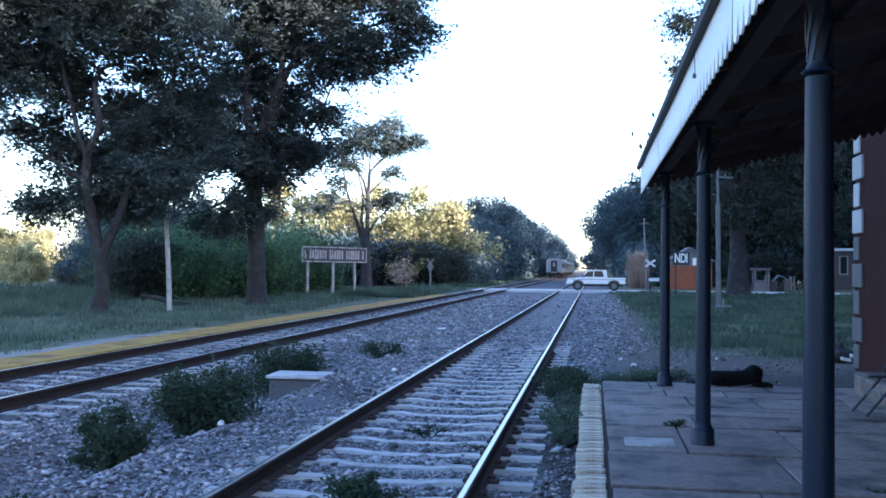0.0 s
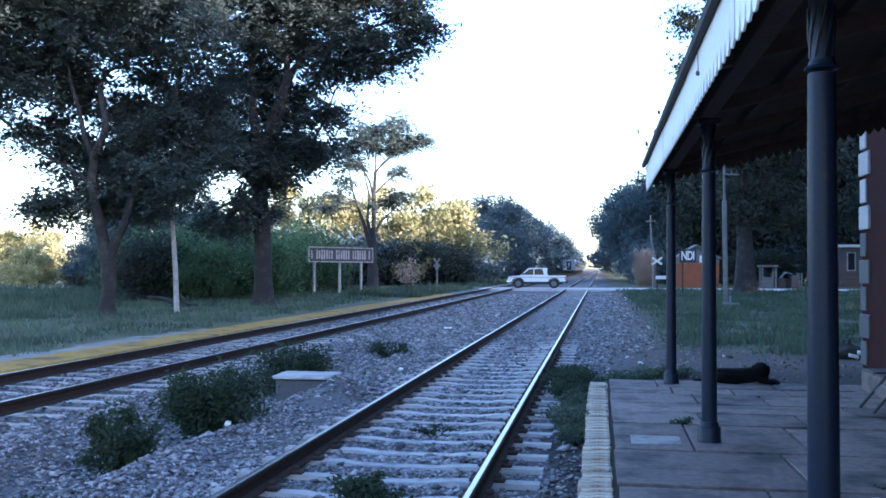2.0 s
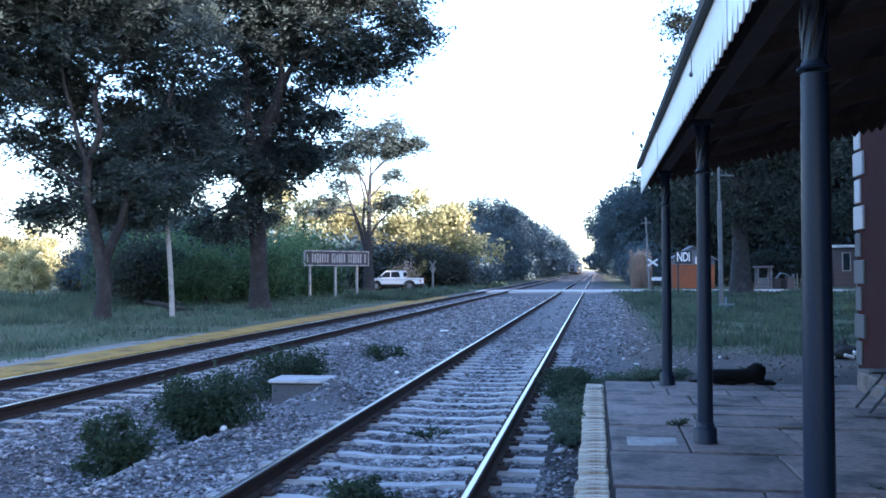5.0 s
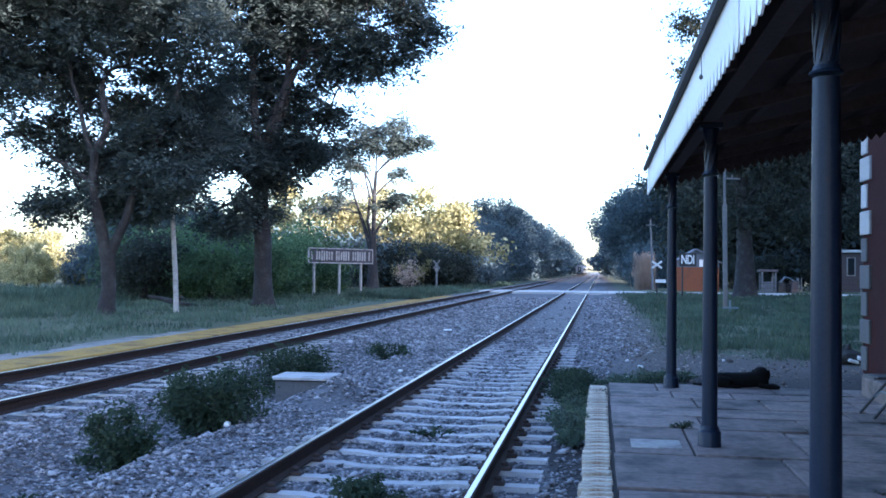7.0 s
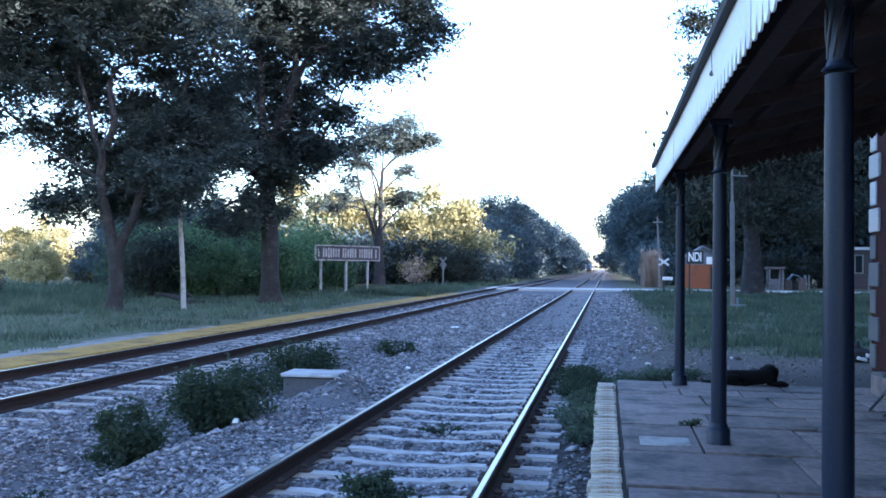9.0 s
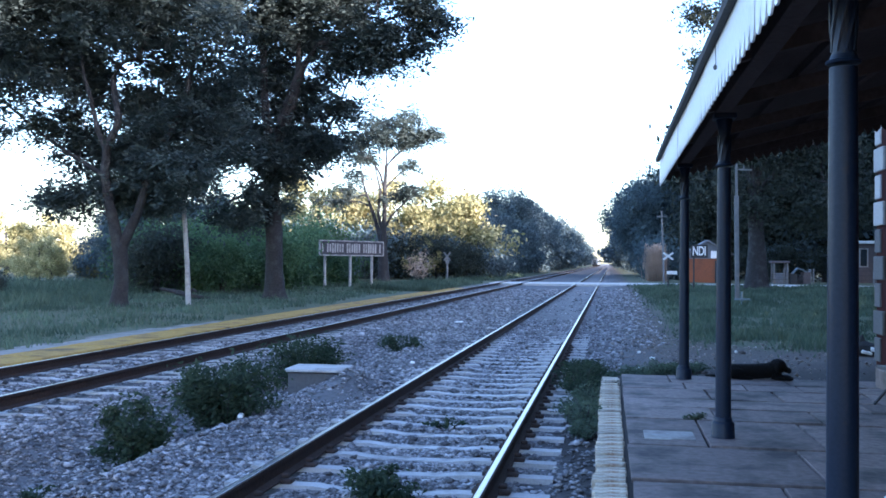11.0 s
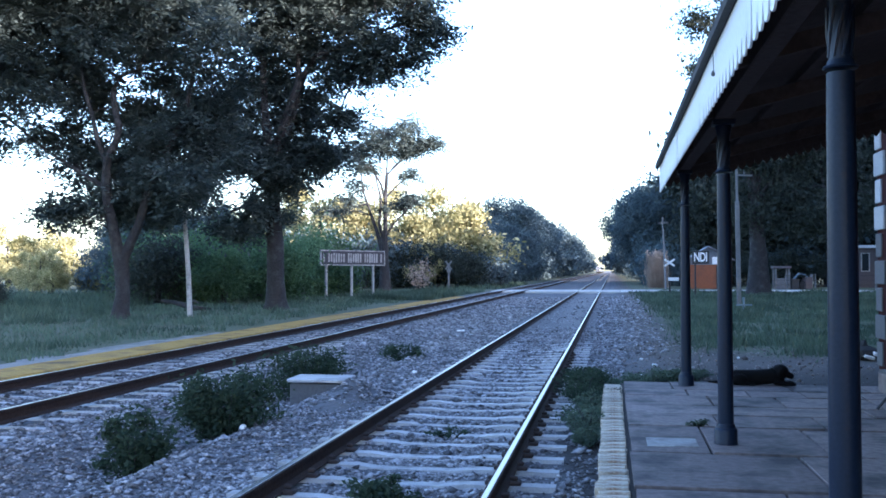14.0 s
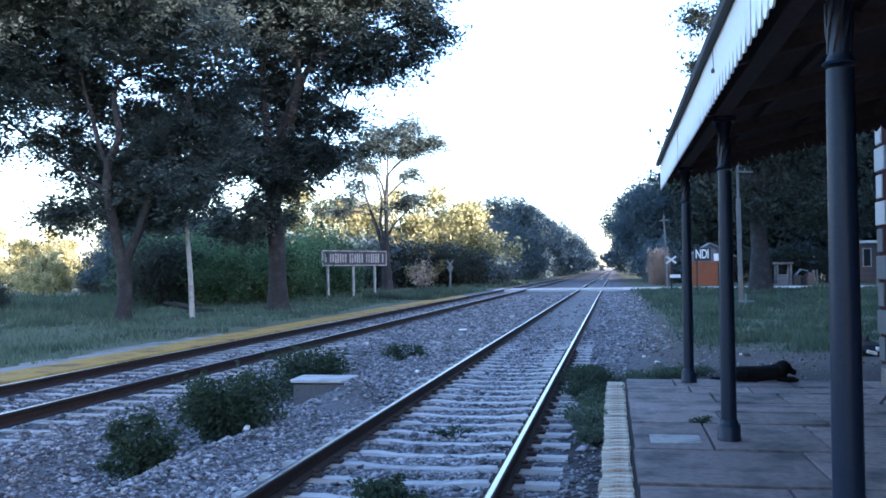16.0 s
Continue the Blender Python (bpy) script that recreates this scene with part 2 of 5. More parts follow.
def single(name, shape, material, label, category, m=None, group="", kind="", smooth=False):
    ob = new(name, shape.mesh(name, material, smooth) if isinstance(shape, Shape) else shape)
    ob.matrix_basis = m or Matrix()
    return tagged(ob, label, category, group, kind)


# ---- ground ----
RAIL_R, GAUGE = -0.91, 1.745          # centre of the near rail head, head spacing
SEC_R = -6.81                          # near rail of the second track
BED = -0.21                            # ballast level


def smooth01(a, b, x):
    t = min(1.0, max(0.0, (x - a) / (b - a)))
    return t * t * (3 - 2 * t)


def ground_z(x, y):
    n = noise.noise(Vector((x * 0.35, y * 0.35, 0)))
    k = noise.noise(Vector((x * 1.3, y * 1.3, 5)))
    if x < -8.9:
        z = BED + smooth01(-9.0, -9.5, x) * 0.14 + 0.05 * n * smooth01(-10, -14, x)
    elif x < 0.0:
        run = 1 - smooth01(17, 27, y)
        hollow = run * (0.27 * smooth01(-4.05, -4.55, x) * smooth01(-5.9, -5.1, x) - 0.05 * math.exp(-((x + 3.95) / 0.3) ** 2))
        cess = 0.01 * smooth01(-0.95, -0.7, x) * (1 - smooth01(15, 19, y))
        z = BED - hollow - cess + 0.02 * k
    else:
        z = BED + smooth01(0.0, 1.5, x) * (0.10 + 0.04 * n + 0.02 * k)
    z += 0.30 * math.exp(-((x + 3.50) / 0.38) ** 2 - ((y - 12.55) / 0.6) ** 2)
    z += smooth01(20, 30, y) * (0.04 if -9 < x < 0.2 else 0.06) * (0.8 if -9 < x < 0.2 else 1)
    return z


def build_ground():
    xs = sorted({*[-3000, -1500, -700, -400, -250, -160, -110, -80, -60, -48, -40, -34, -29, -25, -22, 12, 14, 17, 20, 25, 32, 40, 55, 75, 110, 180, 300, 600, 1500, 3000],
                 *[round(-20 + 0.5 * i, 2) for i in range(64)], *[round(-9.6 + 0.2 * i, 2) for i in range(60)]})
    ys = sorted({*[-1500, -600, -250, -100, -50, -25, -12, -6, -3, 0, 110, 120, 135, 155, 180, 220, 280, 360, 500, 800, 1500, 3000, 4500],
                 *[0.5 * i for i in range(1, 80)], *[40 + 2 * i for i in range(34)]})
    verts = [(x, y, ground_z(x, y)) for y in ys for x in xs]
    n = len(xs)
    faces = [(j * n + i, j * n + i + 1, (j + 1) * n + i + 1, (j + 1) * n + i) for j in range(len(ys) - 1) for i in range(n - 1)]
    m, nt, b = nodes_of("ground_soil")
    geo = nt.nodes.new("ShaderNodeNewGeometry")
    sep = nt.nodes.new("ShaderNodeSeparateXYZ")
    nt.links.new(geo.outputs["Position"], sep.inputs[0])
    wob = noise_fac(nt, 0.7, lo=0.2, hi=0.8)
    fine = noise_fac(nt, 22, detail=6, lo=0.3, hi=0.7)
    mid = noise_fac(nt, 2.2, lo=0.4, hi=0.65)
    vor = add(nt, "ShaderNodeTexVoronoi", Scale=16.0)
    tc = nt.nodes.new("ShaderNodeTexCoord")
    nt.links.new(tc.outputs["Object"], vor.inputs["Vector"])

    def ramp(sock, a, c, noise_amount=0.8):
        ad = nt.nodes.new("ShaderNodeMath")
        ad.operation = "MULTIPLY_ADD"
        nt.links.new(wob, ad.inputs[0])
        ad.inputs[1].default_value = noise_amount
        nt.links.new(sock, ad.inputs[2])
        r = nt.nodes.new("ShaderNodeMapRange")
        r.interpolation_type = "SMOOTHSTEP"
        r.inputs[1].default_value, r.inputs[2].default_value = a, c
        nt.links.new(ad.outputs[0], r.inputs[0])
        return r.outputs[0]

    gravel = mixed(nt, vor.outputs["Color"], (0.045, 0.044, 0.046), (0.18, 0.175, 0.18))
    gravel = mixed(nt, mid, gravel, (0.115, 0.108, 0.105))
    dirt = mixed(nt, fine, (0.115, 0.092, 0.078), (0.062, 0.050, 0.042))
    grass = mixed(nt, fine, (0.045, 0.07, 0.03), (0.09, 0.10, 0.045))
    grass = mixed(nt, mid, grass, (0.09, 0.085, 0.045))
    left = mixed(nt, ramp(sep.outputs[0], -9.6, -9.0, 0.3), grass, gravel)
    col = mixed(nt, ramp(sep.outputs[0], 0.5, 1.7, 0.9), left, dirt)
    # pale earth has filled the main line farther on
    fill = nt.nodes.new("ShaderNodeMath")
    fill.operation = "MULTIPLY"
    nt.links.new(ramp(sep.outputs[0], -2.70, -2.55, 0.1), fill.inputs[0])
    nt.links.new(ramp(sep.outputs[1], 21.0, 30.0, 2.0), fill.inputs[1])
    inner = nt.nodes.new("ShaderNodeMath")
    inner.operation = "MULTIPLY"
    nt.links.new(fill.outputs[0], inner.inputs[0])
    nt.links.new(ramp(sep.outputs[0], -0.20, -0.40, 0.2), inner.inputs[1])
    col = mixed(nt, inner.outputs[0], col, mixed(nt, fine, (0.21, 0.195, 0.185), (0.135, 0.125, 0.12)))
    # dark soil between the sleeper ends and the platform
    soil = nt.nodes.new("ShaderNodeMath")
    soil.operation = "MULTIPLY"
    nt.links.new(ramp(sep.outputs[0], -0.45, -0.15, 0.4), soil.inputs[0])
    nt.links.new(ramp(sep.outputs[1], 19.0, 16.0, 1.5), soil.inputs[1])
    col = mixed(nt, soil.outputs[0], col, mixed(nt, fine, (0.050, 0.042, 0.036), (0.026, 0.022, 0.020)))
    # trodden earth close to the platform, turf farther on
    turf = nt.nodes.new("ShaderNodeMath")
    turf.operation = "MULTIPLY"
    nt.links.new(ramp(sep.outputs[0], 1.6, 2.8, 1.2), turf.inputs[0])
    nt.links.new(ramp(sep.outputs[1], 19.5, 22.5, 2.0), turf.inputs[1])
    col = mixed(nt, turf.outputs[0], col, grass)
    nt.links.new(col, b.inputs["Base Color"])
    b.inputs["Roughness"].default_value = 0.95
    bp = add(nt, "ShaderNodeBump", Strength=0.6, Distance=0.03)
    nt.links.new(vor.outputs["Distance"], bp.inputs["Height"])
    nt.links.new(bp.outputs[0], b.inputs["Normal"])
    single("ground", mesh_of("ground", verts, faces, m, True), m, "gravel track bed with turf and trodden earth beside it", "ground", kind="structure")


build_ground()


# ---- tracks ----
def rail_profile():
    return [(-0.065, -0.16), (0.065, -0.16), (0.065, -0.148), (0.010, -0.128), (0.010, -0.045), (0.036, -0.034), (0.036, -0.006),
            (0.026, -0.0015), (-0.026, -0.0015), (-0.036, -0.006), (-0.036, -0.034), (-0.010, -0.045), (-0.010, -0.128), (-0.065, -0.148)]


def build_track(right_x, name, sleepers, sink, z=0.0, clips=False):
    track = thing(name, "railway track of worn steel rails on concrete sleepers", "railway track", pose(right_x - GAUGE / 2, 0, z), kind="structure")
    for s in (-1, 1):
        rail = part("rail", Shape().prism(rail_profile(), -30, 900), M["rust"], track, "rusty steel rail", at=pose(s * GAUGE / 2, 0, 0))
        top = Shape().prism([(-0.022, -0.002), (0.022, -0.002), (0.019, 0.0), (-0.019, 0.0)], -30, 900)
        part("rail_head", top, M["steel"], rail, "shiny worn running surface of the rail")
    s = Shape()
    w = [(-1.3, -0.36), (1.3, -0.36), (1.3, -0.175), (0.55, -0.172), (0.35, -0.195), (-0.35, -0.195), (-0.55, -0.172), (-1.3, -0.175)]
    # tapered beam, wider at its foot, dished in the middle
    v = [(x, sy * (0.068 if zz > -0.3 else 0.094), zz) for sy in (-1, 1) for x, zz in w]
    n = len(w)
    s.put(v, [tuple(range(n)), tuple(range(2 * n - 1, n - 1, -1))] + [(i, i + n, (i + 1) % n + n, (i + 1) % n) for i in range(n)])
    me = s.mesh("sleeper", M["concrete"])
    clip = Shape().box(-0.05, 0.05, -0.055, 0.055, -0.18, -0.135, 0.012).box(-0.02, 0.045, -0.02, 0.02, -0.137, -0.10, 0.01).mesh("rail_clip", M["rustclip"])
    rng = random.Random(3)
    for y in sleepers:
        part("sleeper", me, None, track, at=pose(rng.uniform(-0.02, 0.02), y, -sink - rng.uniform(0, 0.012) - (0.006 * max(0, y - 20) if clips else 0), 0, 0, rng.uniform(-0.7, 0.7)))
        if clips and 4.0 < y < 20:
            for rx in (-GAUGE / 2, GAUGE / 2):
                for side in (-1, 1):
                    part("rail_clip", clip, None, track, at=pose(rx + side * 0.10, y, 0, 0, 0, 0 if side < 0 else 180))
    return track


build_track(RAIL_R, "track_main", [-4.2 + 0.6 * i for i in range(51)], -0.005, clips=True)
build_track(SEC_R, "track_second", [8.0 + 0.6 * i for i in range(80)], 0.05, 0.044)


# ---- far platform, road ----
def build_far_platform():
    s = Shape()
    y = 6.0
    while y < 57:
        s.box(-10.0, -9.05, y, y + 1.985, -0.35, 0.0 + 0.008 * math.sin(y * 3), 0.025)
        y += 2.0
    single("platform_far_edge", s, M["yellow"], "low yellow painted concrete platform edge", "platform edge", kind="structure")
    s = Shape()
    r = random.Random(8)
    y = 5.0
    while y < 46:
        d = r.uniform(0.7, 1.6)
        s.box(-10.7 - r.uniform(-0.2, 0.55), -10.01, y, y + d - 0.01, -0.3, -0.035 - r.uniform(0, 0.02), 0.03)
        y += d
    single("pavement", s, M["path"], "worn grey strip behind the platform edge", "path", kind="structure")
    s = Shape()
    s.box(-140, -9.6, 73.5, 80, -0.3, -0.03, 0.05).box(-9.6, 0.6, 73.5, 80, -0.3, -0.012, 0.02).box(0.62, 56, 72.5, 80, -0.3, 0.0, 0.05)
    single("road", s, M["road"], "pale dirt road over the level crossing", "road", kind="structure")


build_far_platform()


# ---- station: platform, wall, canopy ----
WALL_X, WALL_Y = 4.43, 16.95


def build_station():
    s = Shape().box(0.10, WALL_X + 0.2, -6, 13.93, -0.45, -0.035)
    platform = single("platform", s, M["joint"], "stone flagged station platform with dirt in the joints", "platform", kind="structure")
    rng = random.Random(7)
    wall = thing("wall_station", "red limewashed station wall with grey corner blocks", "wall", kind="structure")
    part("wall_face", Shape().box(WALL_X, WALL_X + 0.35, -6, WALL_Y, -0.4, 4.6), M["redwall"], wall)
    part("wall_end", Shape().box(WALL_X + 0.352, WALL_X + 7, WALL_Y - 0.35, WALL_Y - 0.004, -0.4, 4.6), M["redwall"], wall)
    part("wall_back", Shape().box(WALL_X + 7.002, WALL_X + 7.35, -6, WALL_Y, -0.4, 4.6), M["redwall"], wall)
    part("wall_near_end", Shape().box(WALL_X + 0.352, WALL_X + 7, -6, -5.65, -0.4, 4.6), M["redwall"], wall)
    roof = Shape()
    x0, x1, xm = WALL_X - 0.1, WALL_X + 7.6, WALL_X + 3.7
    roof.prism([(x0, 4.602), (xm, 6.9), (x1, 4.602), (x1, 4.72), (xm, 7.05), (x0, 4.72)], -6.3, WALL_Y + 0.3)
    single("roof_station", roof, M["tin"], "corrugated iron gable roof of the station", "roof", kind="structure")
    z, i = 0.0, 0
    small = Shape().box(-0.03, 0.05, -0.30, 0.03, 0, 0.395, 0.012).mesh("quoin", M["quoin"])
    large = Shape().box(-0.045, 0.05, -0.52, 0.045, 0, 0.395, 0.012).mesh("quoin", M["quoin"])
    small_pale, large_pale = small.copy(), large.copy()
    for me in (small_pale, large_pale):
        me.materials[0] = M["quoin_pale"]
    while z < 4.2:
        pair = (small_pale, large_pale) if z > 2.0 else (small, large)
        part("quoin", pair[i % 2], None, wall, "grey plaster corner block" if i == 0 else "pale upper corner block" if z > 2.0 else "", at=pose(WALL_X, WALL_Y, z))
        z, i = z + 0.455, i + 1
    return platform, wall


PLATFORM, WALL = build_station()
ROOF_X0, ROOF_Z0, ROOF_PITCH, ROOF_END = 0.66, 3.20, 13.2, 14.55


def roof_z(x):
    return ROOF_Z0 + (x - ROOF_X0) * math.tan(radians(ROOF_PITCH))


def build_canopy():
    canopy = thing("canopy", "corrugated iron station canopy on dark timbers with white toothed fringe", "canopy", kind="structure")
    pitch, amp, n = 0.076, 0.010, 4
    rows = int((ROOF_END + 5) / pitch * n)
    verts, faces = [], []
    for j in range(rows + 1):
        y = -5 + j * pitch / n
        w = amp * math.sin(2 * math.pi * j / n)
        for x in (ROOF_X0, WALL_X - 0.005):
            verts += [(x, y, roof_z(x) + w + 0.02), (x, y, roof_z(x) + w + 0.014)]
    for j in range(rows):
        a, b = 4 * j, 4 * j + 4
        faces += [(a, a + 2, b + 2, b), (a + 1, b + 1, b + 3, a + 3), (a, b, b + 1, a + 1), (a + 2, a + 3, b + 3, b + 2)]
    part("roof_sheet", mesh_of("roof_sheet", verts, faces, M["tin"]), None, canopy, "corrugated iron sheet")
    for x in (0.80, 1.7, 2.6, 3.5, 4.3):
        part("purlin", Shape().box(x - 0.035, x + 0.035, -5, ROOF_END - 0.03, roof_z(x) - 0.105, roof_z(x) - 0.022, 0.005), M["timber"], canopy)
    rafter = Shape().prism([(0.80, roof_z(0.80) - 0.24), (WALL_X, roof_z(WALL_X) - 0.24), (WALL_X, roof_z(WALL_X) - 0.11), (0.80, roof_z(0.80) - 0.11)], -0.045, 0.045).mesh("rafter", M["rafter"])
    for y in (-4.4, -2.2, 0, 2.25, 4.5, 6.75, 9.03, 11.3, 13.5):
        part("rafter", rafter, None, canopy, at=pose(0, y, 0))
    z0, z1 = roof_z(0.70), roof_z(WALL_X - 0.006)
    # boards added under the sheet to imitate the canopy's deep shade
    part("lining", Shape().prism([(0.70, z0 - 0.012), (WALL_X - 0.006, z1 - 0.012), (WALL_X - 0.006, z1 - 0.001), (0.70, z0 - 0.001)], -5, ROOF_END - 0.04), M["timber"], canopy, "dark boards added to deepen the shade below the roof sheet")
    part("end_rafter", Shape().prism([(0.76, roof_z(0.76) - 0.26), (WALL_X - 0.006, z1 - 0.26), (WALL_X - 0.006, z1 - 0.014), (0.76, roof_z(0.76) - 0.014)], ROOF_END - 0.035, ROOF_END), M["timber"], canopy)
    part("beam", Shape().box(0.93, 1.07, -5, ROOF_END - 0.05, 3.0, 3.15, 0.01), M["timber"], canopy)
    part("fascia", Shape().box(ROOF_X0 + 0.06, ROOF_X0 + 0.09, -5, ROOF_END, 3.03, 3.20, 0.004), M["timber"], canopy)
    gutter = [(0.0, 3.145), (0.045, 3.145), (0.056, 3.155), (0.056, 3.195), (0.050, 3.195), (0.048, 3.160), (0.010, 3.160), (0.004, 3.195), (-0.006, 3.195)]
    part("gutter", Shape().prism([(ROOF_X0 - 0.012 + x, z) for x, z in gutter], -5, ROOF_END + 0.02), M["dark"], canopy, "dark iron gutter above the fringe")
    # white fringe panels with slit teeth along the foot
    w, rng = 0.118, random.Random(2)
    tooth, h0, h1 = 0.18, 2.766, 3.148

    def fringe_panel(n):
        top = [(n * tooth / 2 - 0.014, h1), (-n * tooth / 2 + 0.014, h1)]
        foot = []
        for i in range(n):
            a = (i - n / 2) * tooth
            foot += [(a + 0.002, h0 + 0.125), (a + 0.018, h0 + 0.075), (a + 0.036, h0 + 0.022), (a + 0.066, h0), (a + 0.114, h0 + 0.002), (a + tooth - 0.036, h0 + 0.024), (a + tooth - 0.018, h0 + 0.075)]
        foot[0], end = (-n * tooth / 2 + 0.014, h0 + 0.12), (n * tooth / 2 - 0.014, h0 + 0.12)
        return Shape().prism(top + foot + [end], -0.006, 0.006, pose(0, 0, 0, 0, 0, 90)).mesh("fringe_panel", M["white"])

    y, i = ROOF_END, 0
    for n in (9, 13, 16, 15, 16, 14, 14):
        part("fringe_panel", fringe_panel(n), None, canopy, "white painted sheet panel with slit teeth" if i == 0 else "",
             at=pose(ROOF_X0 + 0.05, y - n * tooth / 2, rng.uniform(-0.004, 0.004), 0, rng.uniform(-0.08, 0.08), 0))
        y, i = y - n * tooth, i + 1
    bulb = Shape().tube([(0, 0, 0.15), (0.004, 0, 0.02)], [0.003, 0.003], 5).lathe([(0.003, 0.022), (0.009, 0.014), (0.014, 0.0), (0.012, -0.011), (0.005, -0.017)], 10)
    part("bulb", bulb, M["quoin"], canopy, "small pale bulb hanging on a wire", smooth=True, at=pose(ROOF_X0 + 0.022, 6.65, 2.955))
    out = [(-w / 2 + 0.002, 0.02), (-w / 2 + 0.002, -0.29), (0, -0.36), (w / 2 - 0.002, -0.29), (w / 2 - 0.002, 0.02)]
    endb = Shape().prism(out, -0.010, 0.010).mesh("end_board", M["timber"])
    for i in range(int((WALL_X - 0.72) / w)):
        x = 0.79 + w / 2 + i * w
        part("end_board", endb, None, canopy, "dark pointed fringe board on the canopy end" if i == 0 else "", at=pose(x, ROOF_END + 0.012, roof_z(x) - 0.03 + rng.uniform(-0.006, 0.006)))


build_canopy()


def build_post():
    post = thing("canopy_post", "dark blue cast-iron canopy post with ringed capital standing on the platform", "post", group="posts of the canopy")
    base = Shape().lathe([(0.109, 0.0), (0.109, 0.02), (0.105, 0.03), (0.105, 0.13), (0.100, 0.142), (0.086, 0.152), (0.083, 0.18), (0.076, 0.19)], 12)
    part("base", base, M["iron"], post, smooth=True)
    part("shaft", Shape().lathe([(0.072, 0.185), (0.067, 1.4), (0.061, 2.50)], 20), M["iron"], post, smooth=True)
    ring = Shape().lathe([(0.061, 2.515), (0.074, 2.517), (0.078, 2.524), (0.074, 2.531), (0.063, 2.534), (0.058, 2.556)], 20)
    part("ring", ring, M["iron"], post, smooth=True)
    cap = part("capital", Shape().lathe([(0.052, 2.55), (0.053, 2.80), (0.060, 2.86), (0.070, 2.91), (0.076, 2.93), (0.076, 2.95)], 16), M["iron"], post, "capital with carved leaves", smooth=True)
    for i in range(8):
        a = 2 * math.pi * i / 8
        leaf = Shape().tube([(0.050 * math.cos(a), 0.050 * math.sin(a), 2.57), (0.052 * math.cos(a + 0.4), 0.052 * math.sin(a + 0.4), 2.68),
                             (0.060 * math.cos(a + 0.9), 0.060 * math.sin(a + 0.9), 2.80)], [0.008, 0.012, 0.007], 6)
        part("leaf", leaf, M["iron"], cap, smooth=True)
    part("bracket_plate", Shape().box(-0.10, 0.10, -0.10, 0.10, 2.95, 2.999, 0.008), M["iron"], post)
    return post


POST = build_post()
POST.matrix_basis = pose(1.0, 13.5, 0.0)
for y in (9.03, 4.50, 0.0):
    copy_thing(POST, pose(1.018, y, 0.0))


# ---- trees and plants ----
def leaf_quads(rng, centres, spread, count, size, flat=0.0, droop=0.0):
    """Diamond leaves scattered round the centres (n, 3): an array (n, 4, 3)."""
    idx = rng.integers(0, len(centres), count)
    p = centres[idx] + rng.normal(0, 1, (count, 3)) * (spread[idx] if isinstance(spread, np.ndarray) else spread)
    d = rng.normal(0, 1, (count, 3))
    d[:, 2] = d[:, 2] * (1 - flat) - droop
    d /= np.linalg.norm(d, axis=1, keepdims=True)
    e = rng.normal(0, 1, (count, 3))
    e -= d * (e * d).sum(1, keepdims=True)
    e /= np.linalg.norm(e, axis=1, keepdims=True)
    s = size * rng.uniform(0.6, 1.4, (count, 1))
    return np.stack([p - d * s, p + e * s * 0.42, p + d * s, p - e * s * 0.42], 1)


def crown_centres(rng, blobs, per_m3=0.35):
    """Clump centres, most of them near the skin of each ellipsoid (x, y, z, rx, ry, rz)."""
    out, rad = [], []
    for x, y, z, rx, ry, rz in blobs:
        n = max(6, int(per_m3 * rx * ry * rz * 4.2))
        d = rng.normal(0, 1, (n, 3))
        d /= np.linalg.norm(d, axis=1, keepdims=True)
        r = rng.uniform(0.25, 1.0, (n, 1)) ** 0.5
        out.append(np.array([x, y, z]) + d * r * np.array([rx, ry, rz]))
        rad.append(rng.uniform(0.28, 0.62, (n, 1)) * np.ones((n, 3)))
    return np.concatenate(out), np.concatenate(rad)


def limb(shape, rng, a, b, r0, r1, steps=5, wander=0.12, n=7):
    a, b = Vector(a), Vector(b)
    pts, rad = [], []
    length = (b - a).length
    for i in range(steps + 1):
        t = i / steps
        w = Vector(rng.normal(0, 1, 3)) * wander * length * 0.25 * math.sin(math.pi * t)
        pts.append(a.lerp(b, t) + w + Vector((0, 0, 0.10 * length * math.sin(math.pi * t))))
        rad.append(r0 + (r1 - r0) * t)
    shape.tube(pts, rad, n)
    return pts


def leaf_sprays(rng, centres, spread, count, leaflets, length, size):
    """Feathery sprays: leaflets in two rows along a drooping stalk, as an array (n, 4, 3)."""
    idx = rng.integers(0, len(centres), count)
    p = centres[idx] + rng.normal(0, 1, (count, 3)) * spread[idx]
    a, e = rng.uniform(0, 2 * math.pi, count), rng.normal(-0.1, 0.35, count)
    d = np.stack([np.cos(a) * np.cos(e), np.sin(a) * np.cos(e), np.sin(e)], 1)
    side = np.cross(d, [0, 0, 1.0])
    side /= np.linalg.norm(side, axis=1, keepdims=True)
    side = side + np.cross(d, side) * rng.normal(0, 0.45, (count, 1))
    long = length * rng.uniform(0.6, 1.3, (count, 1))
    out = []
    for k in range(leaflets):
        t = (k + 1) / leaflets
        base = p + d * long * t - np.array([0, 0, 0.3]) * long * t * t
        ax = side * (1 if k % 2 else -1) * (0.9 if k < leaflets - 1 else 0.1) + d * 0.55 + rng.normal(0, 0.22, (count, 3))
        ax /= np.linalg.norm(ax, axis=1, keepdims=True)
        w = np.cross(ax, np.cross(d, side) + rng.normal(0, 0.35, (count, 3)))
        w /= np.linalg.norm(w, axis=1, keepdims=True)
        s = size * rng.uniform(0.65, 1.35, (count, 1))
        out.append(np.stack([base, base + ax * s + w * s * 0.42, base + ax * s * 2, base + ax * s - w * s * 0.42], 1))
    return np.concatenate(out)


